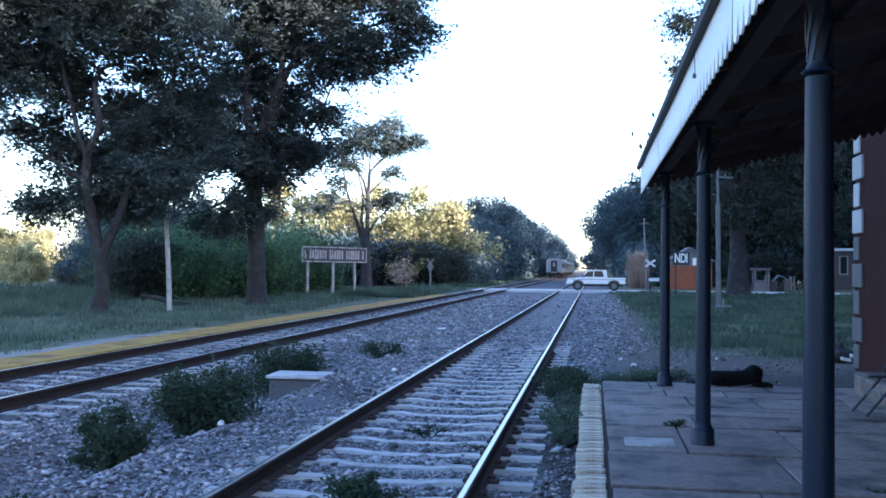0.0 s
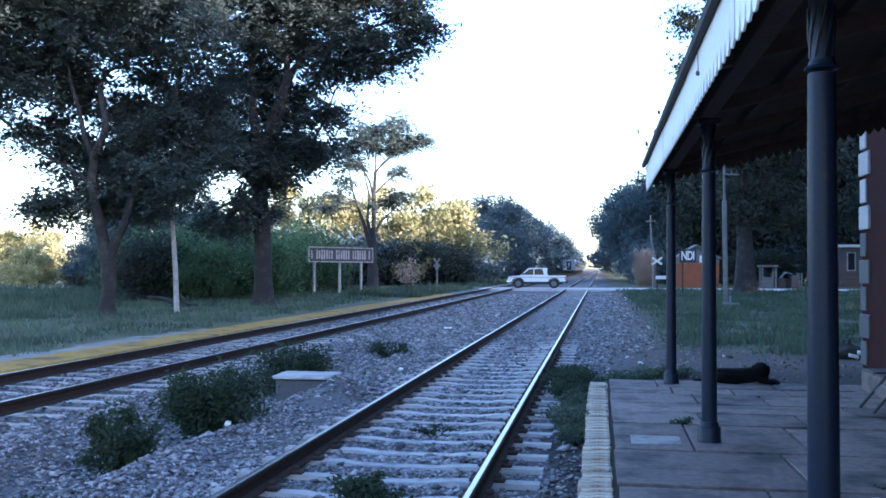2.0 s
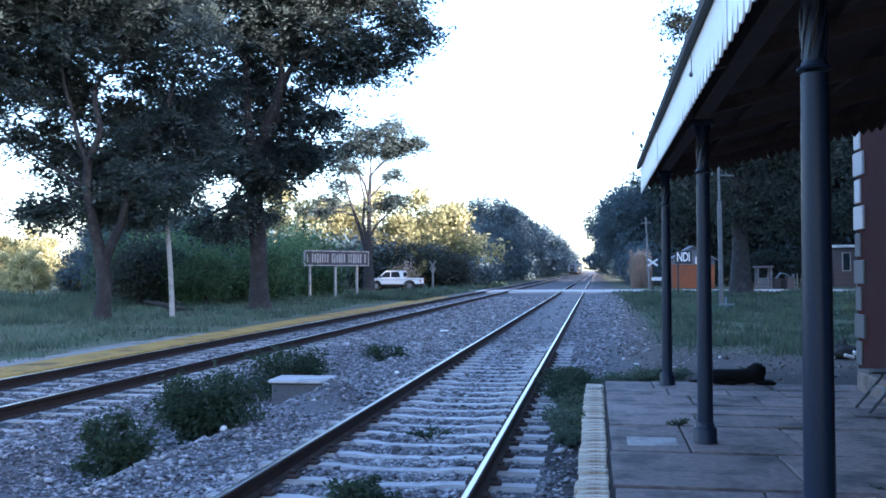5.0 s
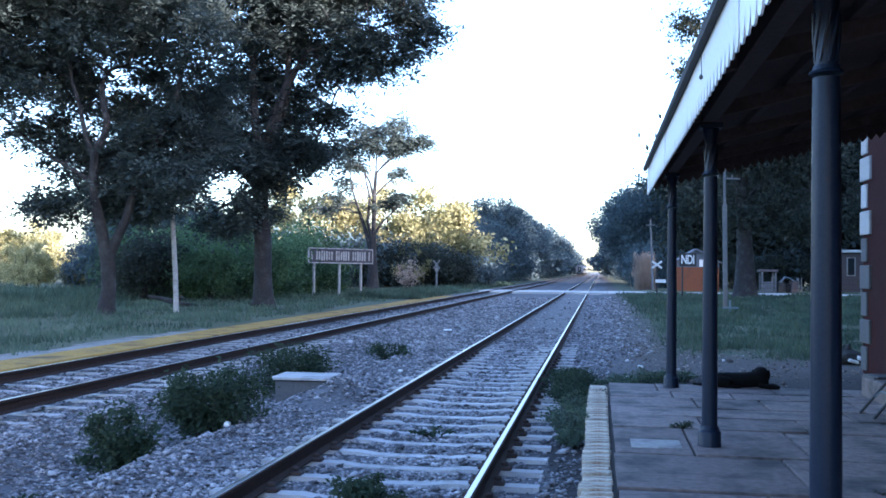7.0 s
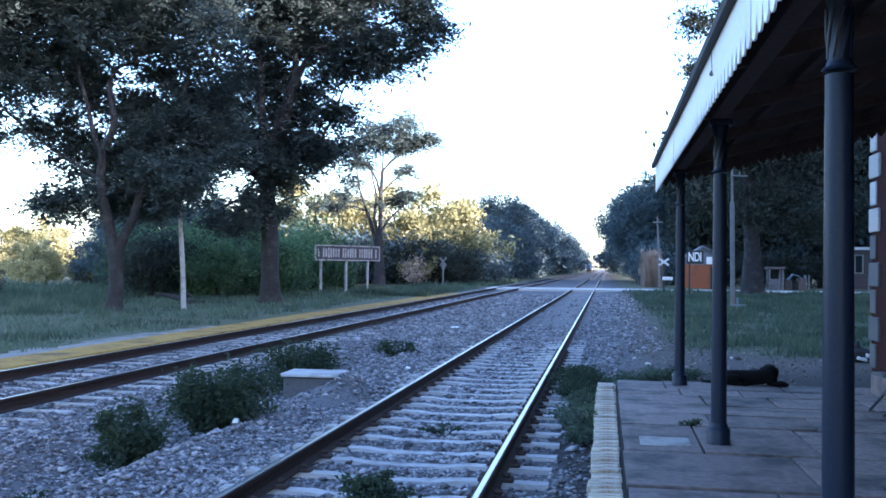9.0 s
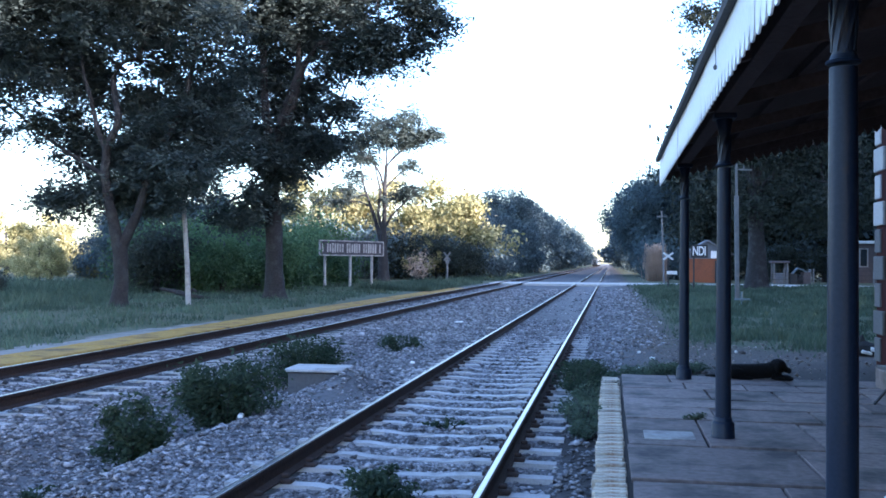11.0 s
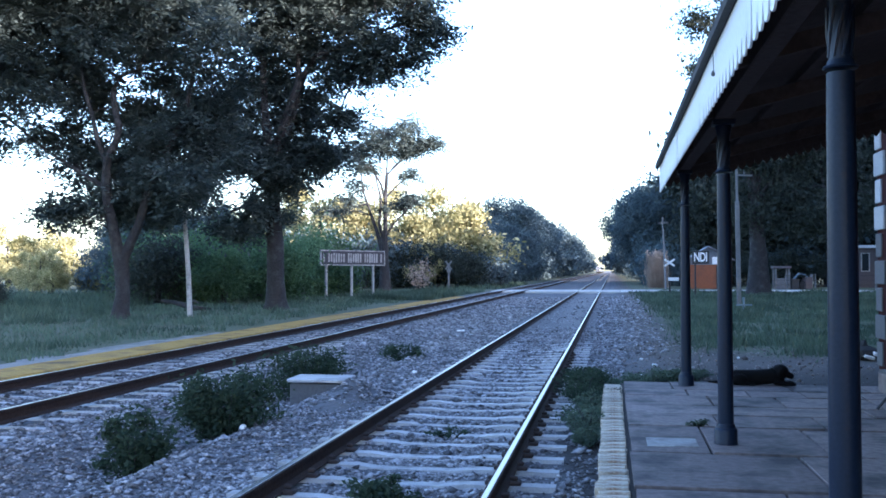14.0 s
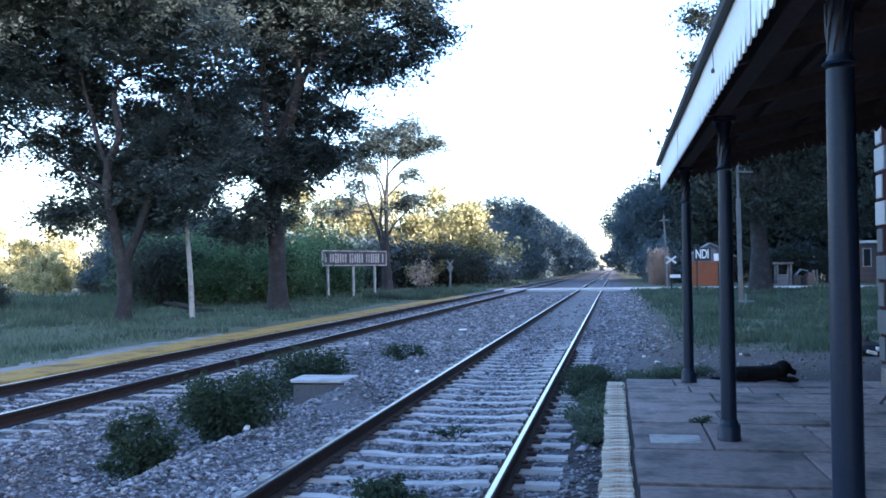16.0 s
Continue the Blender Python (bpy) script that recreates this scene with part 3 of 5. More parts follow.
def build_tree(name, label, m, seed, trunk, blobs, leaves, leaf, material, limbs=(), boughs=(), spread=1.0, per=0.35, flare=1.5, group="", twigs=14, spray=None):
    """trunk: rows (x, y, z, radius) upwards; limbs: rows (height index, x, y, z, radius); boughs: rows like the trunk's, from the trunk outwards;
    blobs: ellipsoids of the crown; spray: leaflets and length of feathery sprays in place of single leaves."""
    rng = np.random.default_rng(seed)
    tree = thing(name, label, "tree", m, group)
    s = Shape()
    pts = [(x, y, z) for x, y, z, r in trunk]
    s.tube([(pts[0][0], pts[0][1], -0.3), (pts[0][0], pts[0][1], 0.02), (pts[0][0], pts[0][1], 0.35)] + pts[1:],
           [trunk[0][3] * flare, trunk[0][3] * flare * 0.92, trunk[0][3] * 1.08] + [r for _, _, _, r in trunk[1:]], 14)
    ends = []
    for k, x, y, z, r in limbs:
        limb(s, rng, pts[k], (x, y, z), r, r * 0.3, 7)
        ends.append((x, y, z))
    for rows in boughs:
        s.tube([(x, y, z) for x, y, z, r in rows], [r for _, _, _, r in rows], 9)
        ends += [(x, y, z) for x, y, z, r in rows[1:]]
    cs, rad = crown_centres(rng, blobs, per)
    roots = [Vector(p) for p in pts[len(pts) // 2:]] + [Vector(e) for e in ends]
    pick = rng.permutation(len(cs))[:twigs]
    for i in pick:
        c = Vector(cs[i])
        near = min(roots, key=lambda q: (q - c).length + (3 if q.z > c.z else 0))
        limb(s, rng, near, c, max(0.022, trunk[0][3] * (0.09 if boughs else 0.17)), 0.010, 4, n=5)
    part("trunk", s, M["bark"], tree, smooth=True)
    if spray:
        q = leaf_sprays(rng, cs, rad * np.array([spread, spread, spread * 0.6]), leaves, spray[0], spray[1], leaf)
    else:
        q = leaf_quads(rng, cs, rad * spread, leaves, leaf)
    part("crown", quads_mesh("crown", q, material), None, tree)
    return tree


# two big shade trees beside the far platform
FORKED_LOW = [(-1.6, 0.0, 4.0, 1.1, 1.2, 0.7), (-1.9, -0.5, 3.6, 0.5, 0.6, 0.4), (-0.5, 1.0, 4.3, 0.9, 0.9, 0.9), (0.9, 0.6, 4.9, 1.2, 1.2, 1.1), (2.4, -0.3, 4.2, 0.6, 0.8, 0.8),
              (2.3, 0.0, 5.4, 1.0, 1.1, 0.9), (-1.8, 1.0, 5.1, 1.0, 1.0, 0.6), (-0.7, 1.8, 5.8, 0.7, 0.8, 0.7), (1.5, 0.6, 6.4, 1.3, 1.2, 0.9), (-0.2, 1.7, 7.2, 0.6, 0.7, 0.8),
              (-1.9, 0.9, 5.9, 0.6, 0.7, 0.4), (-3.3, 0.0, 6.6, 1.1, 1.1, 0.4)]
FORKED_TOP = [(-3.1, -0.8, 7.5, 1.2, 1.2, 0.7), (-2.4, 0.6, 8.3, 1.2, 1.2, 0.8), (-3.1, 0.0, 9.3, 1.9, 1.8, 1.2), (-0.2, -0.8, 9.5, 1.5, 1.5, 0.8), (-1.3, 1.6, 8.2, 0.8, 0.9, 0.7), (1.2, 0.6, 9.6, 1.2, 1.2, 0.9),
              (0.3, 1.4, 8.7, 0.8, 0.8, 0.7), (2.8, 0.0, 8.8, 0.9, 1.0, 0.7), (2.6, 1.0, 7.7, 0.7, 0.8, 0.7), (-5.3, 0.0, 8.8, 1.3, 1.6, 2.2), (-5.7, 0.0, 6.4, 1.0, 1.1, 0.7), (-2.3, 0.0, 10.4, 2.5, 2.2, 0.8),
              (0.8, 0.0, 10.5, 1.8, 1.8, 0.7), (-1.9, 0.0, 12.0, 4.5, 3.6, 1.4), (3.6, -0.8, 9.5, 0.8, 0.9, 0.7)]
FORKED_BACK = [(-0.9, 2.2, 6.2, 1.4, 1.0, 1.1), (0.2, 2.4, 5.2, 1.6, 1.0, 1.2), (-0.8, 2.2, 4.2, 1.2, 0.9, 0.8), (0.9, 2.3, 7.5, 1.4, 1.0, 0.9), (1.2, 2.0, 4.0, 1.0, 0.9, 0.7), (2.6, 2.0, 6.5, 1.1, 1.0, 1.0), (-2.2, 2.0, 7.2, 1.1, 0.9, 0.6)]
build_tree("shade_tree", "tall forked shade tree with winding grey limbs and feathery dark foliage", pose(-16.2, 29.0, -0.06), 11,
           [(0, 0, 0, 0.26), (0.08, 0, 0.9, 0.23), (0.04, 0, 1.6, 0.24), (0.02, 0, 2.2, 0.24)], [(x, y, z, 1.1 * a, 1.1 * b, 1.12 * c) for x, y, z, a, b, c in FORKED_LOW + FORKED_TOP + FORKED_BACK], 21500, 0.098, M["leaf"],
           boughs=[[(0.0, 0, 1.8, 0.22), (-0.18, -0.1, 2.9, 0.19), (-0.30, -0.3, 3.8, 0.165), (-0.29, -0.5, 4.6, 0.15), (-0.17, -0.6, 5.4, 0.13), (0.18, -0.7, 5.9, 0.115), (0.30, -0.7, 6.4, 0.11), (0.14, -0.7, 7.0, 0.10), (0.02, -0.6, 7.6, 0.09),
                    (0.27, -0.6, 8.1, 0.08), (0.8, -0.4, 8.3, 0.065), (1.0, -0.2, 9.0, 0.05), (0.9, 0, 10.5, 0.03)],
                   [(-0.19, -0.55, 5.2, 0.10), (-0.5, -0.6, 5.9, 0.085), (-0.75, -0.6, 6.9, 0.07), (-1.1, -0.5, 7.8, 0.06), (-1.5, -0.2, 9.2, 0.04), (-1.8, 0, 10.8, 0.02)],
                   [(0.0, 0, 1.9, 0.20), (0.30, 0.05, 2.6, 0.17), (0.58, 0.1, 3.2, 0.15), (0.84, 0.1, 4.1, 0.13), (1.4, 0.2, 5.4, 0.10), (2.2, 0.2, 7.0, 0.08), (2.6, 0.2, 9.0, 0.05)],
                   [(-0.29, -0.4, 4.4, 0.09), (-1.4, -0.2, 5.0, 0.07), (-2.8, 0, 5.8, 0.05), (-4.2, 0, 6.9, 0.04)],
                   [(0.1, 0, 8.0, 0.07), (-1.2, 0.2, 8.9, 0.06), (-3.2, 0, 9.6, 0.04)]],
           per=1.9, spread=0.72, twigs=70, group="shade trees", spray=(9, 0.62))
BROAD_LOW = [(-0.1, -0.5, 4.7, 0.9, 1.2, 1.1), (1.1, 0.0, 6.1, 1.2, 1.3, 0.9), (-1.2, 0.0, 6.4, 1.1, 1.2, 0.8), (0.4, -0.9, 6.3, 1.2, 1.2, 0.9), (-2.3, 0.5, 7.2, 1.0, 1.1, 1.0), (2.2, 0.0, 6.9, 1.0, 1.1, 0.8),
             (-1.2, 1.0, 7.9, 1.0, 1.1, 0.9), (0.8, 0.7, 7.6, 1.0, 1.1, 1.0), (2.8, 0.0, 8.0, 0.5, 0.6, 0.5), (-1.6, -0.5, 3.6, 0.8, 0.8, 0.22), (-0.6, -0.7, 3.7, 0.9, 0.8, 0.6),
             (-3.4, 0.5, 6.5, 0.7, 0.8, 0.7)]
BROAD_TOP = [(5.3, 0.0, 10.5, 1.4, 1.4, 0.7), (6.2, 0.0, 11.4, 1.1, 1.2, 1.1), (3.8, 0.5, 10.1, 1.1, 1.2, 0.6), (4.3, -0.3, 11.2, 1.3, 1.3, 0.8), (2.0, 0.6, 11.8, 1.3, 1.4, 1.0), (2.9, 0.0, 10.1, 0.7, 0.8, 0.6), (0.4, 0.4, 11.5, 1.3, 1.4, 1.1),
             (-1.7, 1.0, 11.0, 1.2, 1.2, 1.0), (0.1, 1.2, 9.9, 0.9, 1.0, 0.8), (-1.1, 0.6, 9.1, 1.0, 1.1, 0.7), (1.2, 0.8, 9.3, 0.7, 0.8, 0.5), (1.8, 0.0, 12.8, 2.0, 2.0, 0.8), (5.8, 0.0, 12.7, 1.0, 1.2, 0.6),
             (-1.4, 0.0, 12.7, 2.0, 2.0, 1.0), (2.4, 0.0, 14.7, 5.2, 4.4, 1.6), (-2.8, 0.5, 9.7, 0.8, 0.9, 0.9)]
BROAD_BACK = [(-3.4, 2.0, 7.0, 1.2, 1.0, 1.3), (-3.2, 1.5, 8.6, 1.0, 0.9, 0.9), (0.2, 2.2, 8.4, 1.2, 0.9, 0.8), (1.6, 2.0, 7.2, 1.0, 0.9, 0.8), (-0.6, 2.2, 6.6, 1.2, 0.9, 0.9)]
build_tree("shade_tree", "massive spreading shade tree with thick trunk and dense feathery dark foliage", pose(-14.0, 37.7, -0.06), 12,
           [(0.05, 0, 0, 0.42), (0.02, 0, 1.2, 0.37), (0, 0, 2.8, 0.36), (-0.15, 0, 4.6, 0.33), (-0.06, 0, 6.4, 0.30)], [(x, y, z, 1.06 * a, 1.06 * b, 1.06 * c) for x, y, z, a, b, c in BROAD_LOW + BROAD_TOP + BROAD_BACK], 19500, 0.115, M["leaf"],
           boughs=[[(-0.08, 0, 5.8, 0.27), (0.4, -0.2, 7.6, 0.23), (1.24, -0.3, 9.7, 0.19), (1.9, -0.2, 10.7, 0.15), (3.2, 0, 11.2, 0.10), (4.5, 0, 11.6, 0.07), (5.9, 0, 12.0, 0.04)],
                   [(-0.1, 0, 5.9, 0.22), (-0.3, -0.2, 7.4, 0.19), (-0.42, -0.2, 8.7, 0.17), (-0.55, 0, 10.3, 0.14), (-0.8, 0, 13.2, 0.07)],
                   [(0.15, -0.1, 6.8, 0.18), (0.7, -0.1, 7.8, 0.15), (0.95, 0, 8.8, 0.13), (1.0, 0, 11.0, 0.10), (1.5, 0, 13.6, 0.05)],
                   [(-0.15, 0, 4.2, 0.12), (-0.9, -0.2, 4.6, 0.09), (-1.8, -0.3, 4.2, 0.06), (-2.6, -0.3, 3.5, 0.03)],
                   [(-0.12, 0, 4.8, 0.14), (-1.2, 0.2, 6.0, 0.11), (-2.4, 0.3, 7.2, 0.07), (-3.0, 0.4, 9.4, 0.04)],
                   [(-0.1, 0, 5.0, 0.13), (1.0, 0, 5.9, 0.10), (2.2, 0, 7.0, 0.07), (2.8, 0, 8.1, 0.03)],
                   [(1.9, -0.2, 10.6, 0.09), (3.4, 0.2, 10.3, 0.06), (5.4, 0, 10.6, 0.03)]],
           per=1.5, spread=0.72, twigs=80, group="shade trees", spray=(9, 0.7))
# airy flat-topped tree behind the name board
AIRY_TOP = [(0.9, 0, 11.7, 2.9, 2.4, 1.4), (-0.8, 0, 11.6, 1.7, 1.6, 1.4), (3.4, 0, 11.9, 1.3, 1.4, 0.9), (4.5, 0, 11.6, 0.5, 0.6, 0.25), (2.4, 0, 12.9, 1.9, 1.6, 0.6), (-1.7, 0, 11.0, 1.2, 1.2, 1.0), (-0.9, 0, 9.7, 0.9, 0.9, 0.45),
            (2.0, 0, 10.9, 1.4, 1.3, 0.35), (2.6, 0, 9.1, 0.75, 0.8, 0.14), (2.6, 0, 7.2, 0.65, 0.7, 0.22), (-2.7, 0, 7.2, 1.2, 1.2, 0.35), (-3.5, 0, 6.3, 1.4, 1.3, 0.28), (1.3, 0, 6.8, 1.0, 1.0, 0.35), (-1.8, 0, 8.4, 1.0, 1.0, 0.4)]
build_tree("acacia_tree", "airy flat-topped tree with bare spreading limbs", pose(-17.9, 71.0, -0.05), 13,
           [(0.5, 0, 0, 0.46), (0.5, 0, 1.4, 0.40), (0.45, 0, 2.8, 0.33), (0.5, 0, 4.0, 0.24)], AIRY_TOP, 2500, 0.13, M["leaf"],
           boughs=[[(0.5, 0, 3.6, 0.20), (0.55, 0, 5.6, 0.17), (0.55, 0, 7.3, 0.15), (0.65, 0, 9.1, 0.13), (1.2, 0, 9.7, 0.11), (2.2, 0, 10.6, 0.08), (3.5, 0, 11.0, 0.04)],
                   [(0.55, 0, 7.0, 0.10), (0.2, 0, 8.4, 0.09), (-0.5, 0, 9.6, 0.07), (-0.9, 0, 11.0, 0.04)],
                   [(0.65, 0, 9.0, 0.08), (0.7, 0, 10.6, 0.06), (0.9, 0, 12.2, 0.03)],
                   [(0.45, 0, 2.6, 0.2), (-0.15, 0.1, 4.7, 0.15), (-0.6, 0.1, 6.0, 0.12), (-1.0, 0.1, 6.9, 0.09), (-2.2, 0.1, 6.6, 0.06), (-3.6, 0.1, 6.3, 0.04)],
                   [(-0.7, 0.1, 6.3, 0.09), (-1.2, 0, 7.8, 0.07), (-1.6, 0, 10.4, 0.03)],
                   [(0.5, 0, 3.4, 0.14), (0.1, -0.2, 5.4, 0.12), (0.25, -0.2, 7.2, 0.09), (-0.2, -0.2, 9.0, 0.05)],
                   [(0.5, 0, 4.2, 0.12), (1.1, 0, 5.2, 0.09), (2.2, 0, 6.3, 0.06), (3.0, 0, 7.0, 0.03)],
                   [(0.6, 0, 7.4, 0.08), (1.4, 0, 8.2, 0.06), (2.2, 0, 8.9, 0.04), (3.2, 0, 9.1, 0.02)]],
           per=1.0, spread=0.85, twigs=100, spray=(8, 0.55))


# tall tree over the station lawn
build_tree("tall_tree", "very tall dark tree with a massive flared trunk", pose(9.35, 63.5, -0.1), 14,
           [(0, 0, 0, 0.74), (0, 0, 1.4, 0.66), (0, 0, 3.0, 0.52), (-0.2, 0, 6.0, 0.42), (-0.3, 0, 10, 0.34), (-0.5, 0, 14, 0.22), (-0.8, 0, 18, 0.12)],
           [(-3.9, 0, 18.0, 1.1, 1.2, 0.8), (-3.0, 0, 15.0, 1.0, 1.0, 0.5), (-0.5, 0, 20, 2.4, 2.4, 1.4), (3, 0, 17, 2.2, 2.2, 1.4), (2.5, 0, 12.5, 2.4, 2.4, 1.4), (0.5, 0, 9.5, 2.0, 2, 1.3), (4.5, 0, 9.0, 1.8, 2, 1.2), (1.5, 0, 7.0, 1.8, 1.8, 0.9), (0.2, -0.6, 5.6, 1.9, 1.8, 1.1), (3.0, 0, 5.4, 2.2, 2.0, 1.2), (5.6, 0, 5.6, 2.0, 2.0, 1.2), (-0.6, -0.3, 7.8, 1.7, 1.8, 1.2), (7.6, 0, 6.6, 1.8, 2.0, 1.4), (2.6, 0, 9.8, 2.2, 2.0, 1.3)],
           24000, 0.15, M["leaf_deep"], limbs=[(5, -3.6, 0, 17.6, 0.12), (4, -2.8, 0, 14.6, 0.10), (4, 2.6, 0, 13, 0.16), (3, 3.8, 0, 9.2, 0.14), (5, 2.4, 0, 17, 0.12)], per=0.5, twigs=26, flare=1.45)


def wood_proto(name, label, seed, height, radius, material, leaves, leaf, group, per=0.4, twigs=20, spread=1.25):
    rng = np.random.default_rng(seed)
    blobs = []
    for i in range(9):
        a = rng.uniform(0, 2 * math.pi)
        z = rng.uniform(0.22, 0.86) * height
        r = radius * (1.0 - 0.5 * max(0, z / height - 0.45)) * rng.uniform(0.3, 0.75)
        blobs.append((r * math.cos(a), r * math.sin(a), z, radius * rng.uniform(0.35, 0.6), radius * rng.uniform(0.35, 0.6), height * rng.uniform(0.09, 0.17)))
    blobs.append((0, 0, height * 0.82, radius * 0.55, radius * 0.55, height * 0.15))
    return build_tree(name, label, pose(0, 0, 0), seed, [(0, 0, 0, 0.22), (0.1, 0, height * 0.3, 0.18), (0.05, 0.1, height * 0.75, 0.07)], blobs, leaves, leaf, material,
                      per=per, twigs=twigs, group=group, spread=spread)


def place(proto, first, x, y, size, turn, z=-0.06):
    ob = proto if first else copy_thing(proto, Matrix())
    ob.matrix_basis = pose(x, y, z, 0, 0, turn)
    ob.scale = (size, size, size)
    return ob


def scatter(proto, rows):
    for i, (x, y, s, turn) in enumerate(rows):
        place(proto, i == 0, x, y, s, turn)


rng = random.Random(5)
LIT = wood_proto("roadside_tree", "yellow-green broadleaf tree with sunlight painted into its leaf colour", 21, 8.0, 4.0, M["leaf_pale"], 8700, 0.188, "sunlit trees", per=0.16, spread=0.85)
# the last four stand in shade; their pale leaves imitate sunlit scrub
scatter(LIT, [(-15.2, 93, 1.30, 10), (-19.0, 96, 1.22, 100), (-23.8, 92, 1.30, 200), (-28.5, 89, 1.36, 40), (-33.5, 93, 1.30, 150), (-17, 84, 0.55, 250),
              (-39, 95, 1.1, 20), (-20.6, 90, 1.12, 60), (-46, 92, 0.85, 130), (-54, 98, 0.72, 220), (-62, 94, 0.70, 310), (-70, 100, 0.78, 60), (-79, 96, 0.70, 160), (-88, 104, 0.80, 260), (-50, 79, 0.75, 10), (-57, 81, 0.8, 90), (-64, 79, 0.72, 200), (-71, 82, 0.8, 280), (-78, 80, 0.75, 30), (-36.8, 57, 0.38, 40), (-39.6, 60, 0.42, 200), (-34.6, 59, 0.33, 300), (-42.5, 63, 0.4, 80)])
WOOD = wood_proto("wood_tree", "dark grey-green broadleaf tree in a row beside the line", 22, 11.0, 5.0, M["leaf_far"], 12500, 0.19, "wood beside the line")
FAR = wood_proto("wood_tree", "dark grey-green broadleaf tree of the distant wood and unseen shade grove", 24, 11.0, 5.0, M["leaf_far"], 2300, 0.46, "wood beside the line", twigs=5)
rows = [(-15.5 + rng.uniform(-1, 1), 112 + 11 * i + rng.uniform(-2, 2), rng.uniform(0.97, 1.13) + 0.012 * i - 0.22 * max(0, 2 - i), rng.uniform(0, 360)) for i in range(26)]
rows += [(5.6 + rng.uniform(-0.8, 1.0), 122 + 11 * i + rng.uniform(-2, 2), rng.uniform(1.2, 1.36), rng.uniform(0, 360)) for i in range(28)]
near = [r for r in rows if r[1] < 190]
far = [r for r in rows if r[1] >= 190]
lawn = [(16 + rng.uniform(-2, 2), 108 + 14 * i, rng.uniform(1.2, 1.45), rng.uniform(0, 360)) for i in range(3)]
lawn += [(13 + 7 * i + rng.uniform(-1.5, 1.5), 100 + rng.uniform(-4, 6), rng.uniform(1.15, 1.4), rng.uniform(0, 360)) for i in range(4)]
lawn += [(41 + 7 * i, 100 + rng.uniform(-4, 6), rng.uniform(1.15, 1.4), rng.uniform(0, 360)) for i in range(4)]
far += [(-23 + rng.uniform(-2, 2), 108 + 13 * i, rng.uniform(0.66, 0.76) + 0.04 * i, rng.uniform(0, 360)) for i in range(10)]
# unseen grove added behind the station to shade the line
for x in (20, 29):
    far += [(x + rng.uniform(-2, 2), -10 + 8 * i + 0.2 * x, rng.uniform(1.6, 1.74) if i < 5 else rng.uniform(1.25, 1.35), rng.uniform(0, 360)) for i in range(7)]
# unseen row added to shade the road and crossing
far += [(42 + rng.uniform(-2, 2), 34 + 6 * i, rng.uniform(1.1, 1.2), rng.uniform(0, 360)) for i in range(5)]
lawn += [(14, 112, 1.7, 70), (20, 114, 1.75, 190), (47, 108, 1.8, 310), (26, 103, 1.75, 15), (33, 104, 1.8, 140), (40, 106, 1.8, 260)]
# shade casters added right of view: tall tree, roadside trees' foot, left wood
far += [(26, 50, 1.1, 20), (31, 54, 1.05, 120), (22, 46, 1.1, 230)]
far += [(31 + rng.uniform(-1, 1), 46 + 4.5 * i, rng.uniform(1.28, 1.38), rng.uniform(0, 360)) for i in range(6)]
far += [(33 + 3 * (i % 2), 82 + 5 * i, 1.8, 70 * i) for i in range(5)]
far += [(-15.5 + rng.uniform(-1, 1), 405 + 22 * i, rng.uniform(1.1, 1.3), rng.uniform(0, 360)) for i in range(11)]
far += [(6.5 + rng.uniform(-1, 1), 440 + 20 * i, rng.uniform(1.2, 1.4), rng.uniform(0, 360)) for i in range(12)]
# unseen row added to keep the sun off shed, shelter and house
far += [(65 + rng.uniform(-2, 2), 48 + 8 * i, rng.uniform(1.4, 1.55), rng.uniform(0, 360)) for i in range(6)]
near += [(-30, 56, 0.62, 40), (-26.6, 58, 0.58, 200), (-33.5, 60, 0.5, 300)]
LAWN = wood_proto("wood_tree", "tall dark green tree in the wood behind the station lawn", 26, 11.0, 5.0, M["leaf_deep"], 9000, 0.235, "wood behind the lawn")
scatter(LAWN, lawn)
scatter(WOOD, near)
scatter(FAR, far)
UNDER = wood_proto("undergrowth", "dense dark undergrowth of the wood, some standing in for shade", 25, 4.2, 3.2, M["leaf_far"], 1900, 0.275, "undergrowth of the woods", per=0.5, twigs=5)
rows = [(5 + 4.2 * i + rng.uniform(-1, 1), 103 + rng.uniform(-2.5, 3), rng.uniform(0.8, 1.3), rng.uniform(0, 360)) for i in range(11)]
rows += [(5.6 + rng.uniform(-0.7, 0.7), 112 + 9 * i, rng.uniform(0.7, 1.1), rng.uniform(0, 360)) for i in range(22)]
rows += [(-13.2 + rng.uniform(-0.7, 0.7), 108 + 9 * i, rng.uniform(0.7, 1.1), rng.uniform(0, 360)) for i in range(24)]
rows += [(-50 + 4.5 * i, 105 + rng.uniform(-2, 2), rng.uniform(0.8, 1.2), rng.uniform(0, 360)) for i in range(8)]
rows += [(-27 + 3.0 * i, 68 + rng.uniform(-1, 1), rng.uniform(0.5, 0.8), rng.uniform(0, 360)) for i in range(3)]
# dark shrubs before the roadside trees imitate their shaded lower half
rows += [(-15.3, 86.5, 0.85, 10), (-12.4, 87.4, 0.7, 80), (-18.6, 84.8, 0.95, 150), (-21.8, 84.5, 1.05, 220), (-25, 83, 1.1, 300), (-28.6, 82, 1.1, 30), (-32.5, 83, 1.1, 130), (-10.8, 92, 0.5, 30)]
rows += [(-31.5, 57, 0.75, 0), (-34.5, 58.5, 0.5, 70)]
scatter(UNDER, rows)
DARK = wood_proto("undergrowth", "deep green undergrowth, partly standing in for shade under trees", 27, 4.4, 2.6, M["leaf_deep"], 6500, 0.14, "undergrowth of the woods", per=0.8, twigs=12)
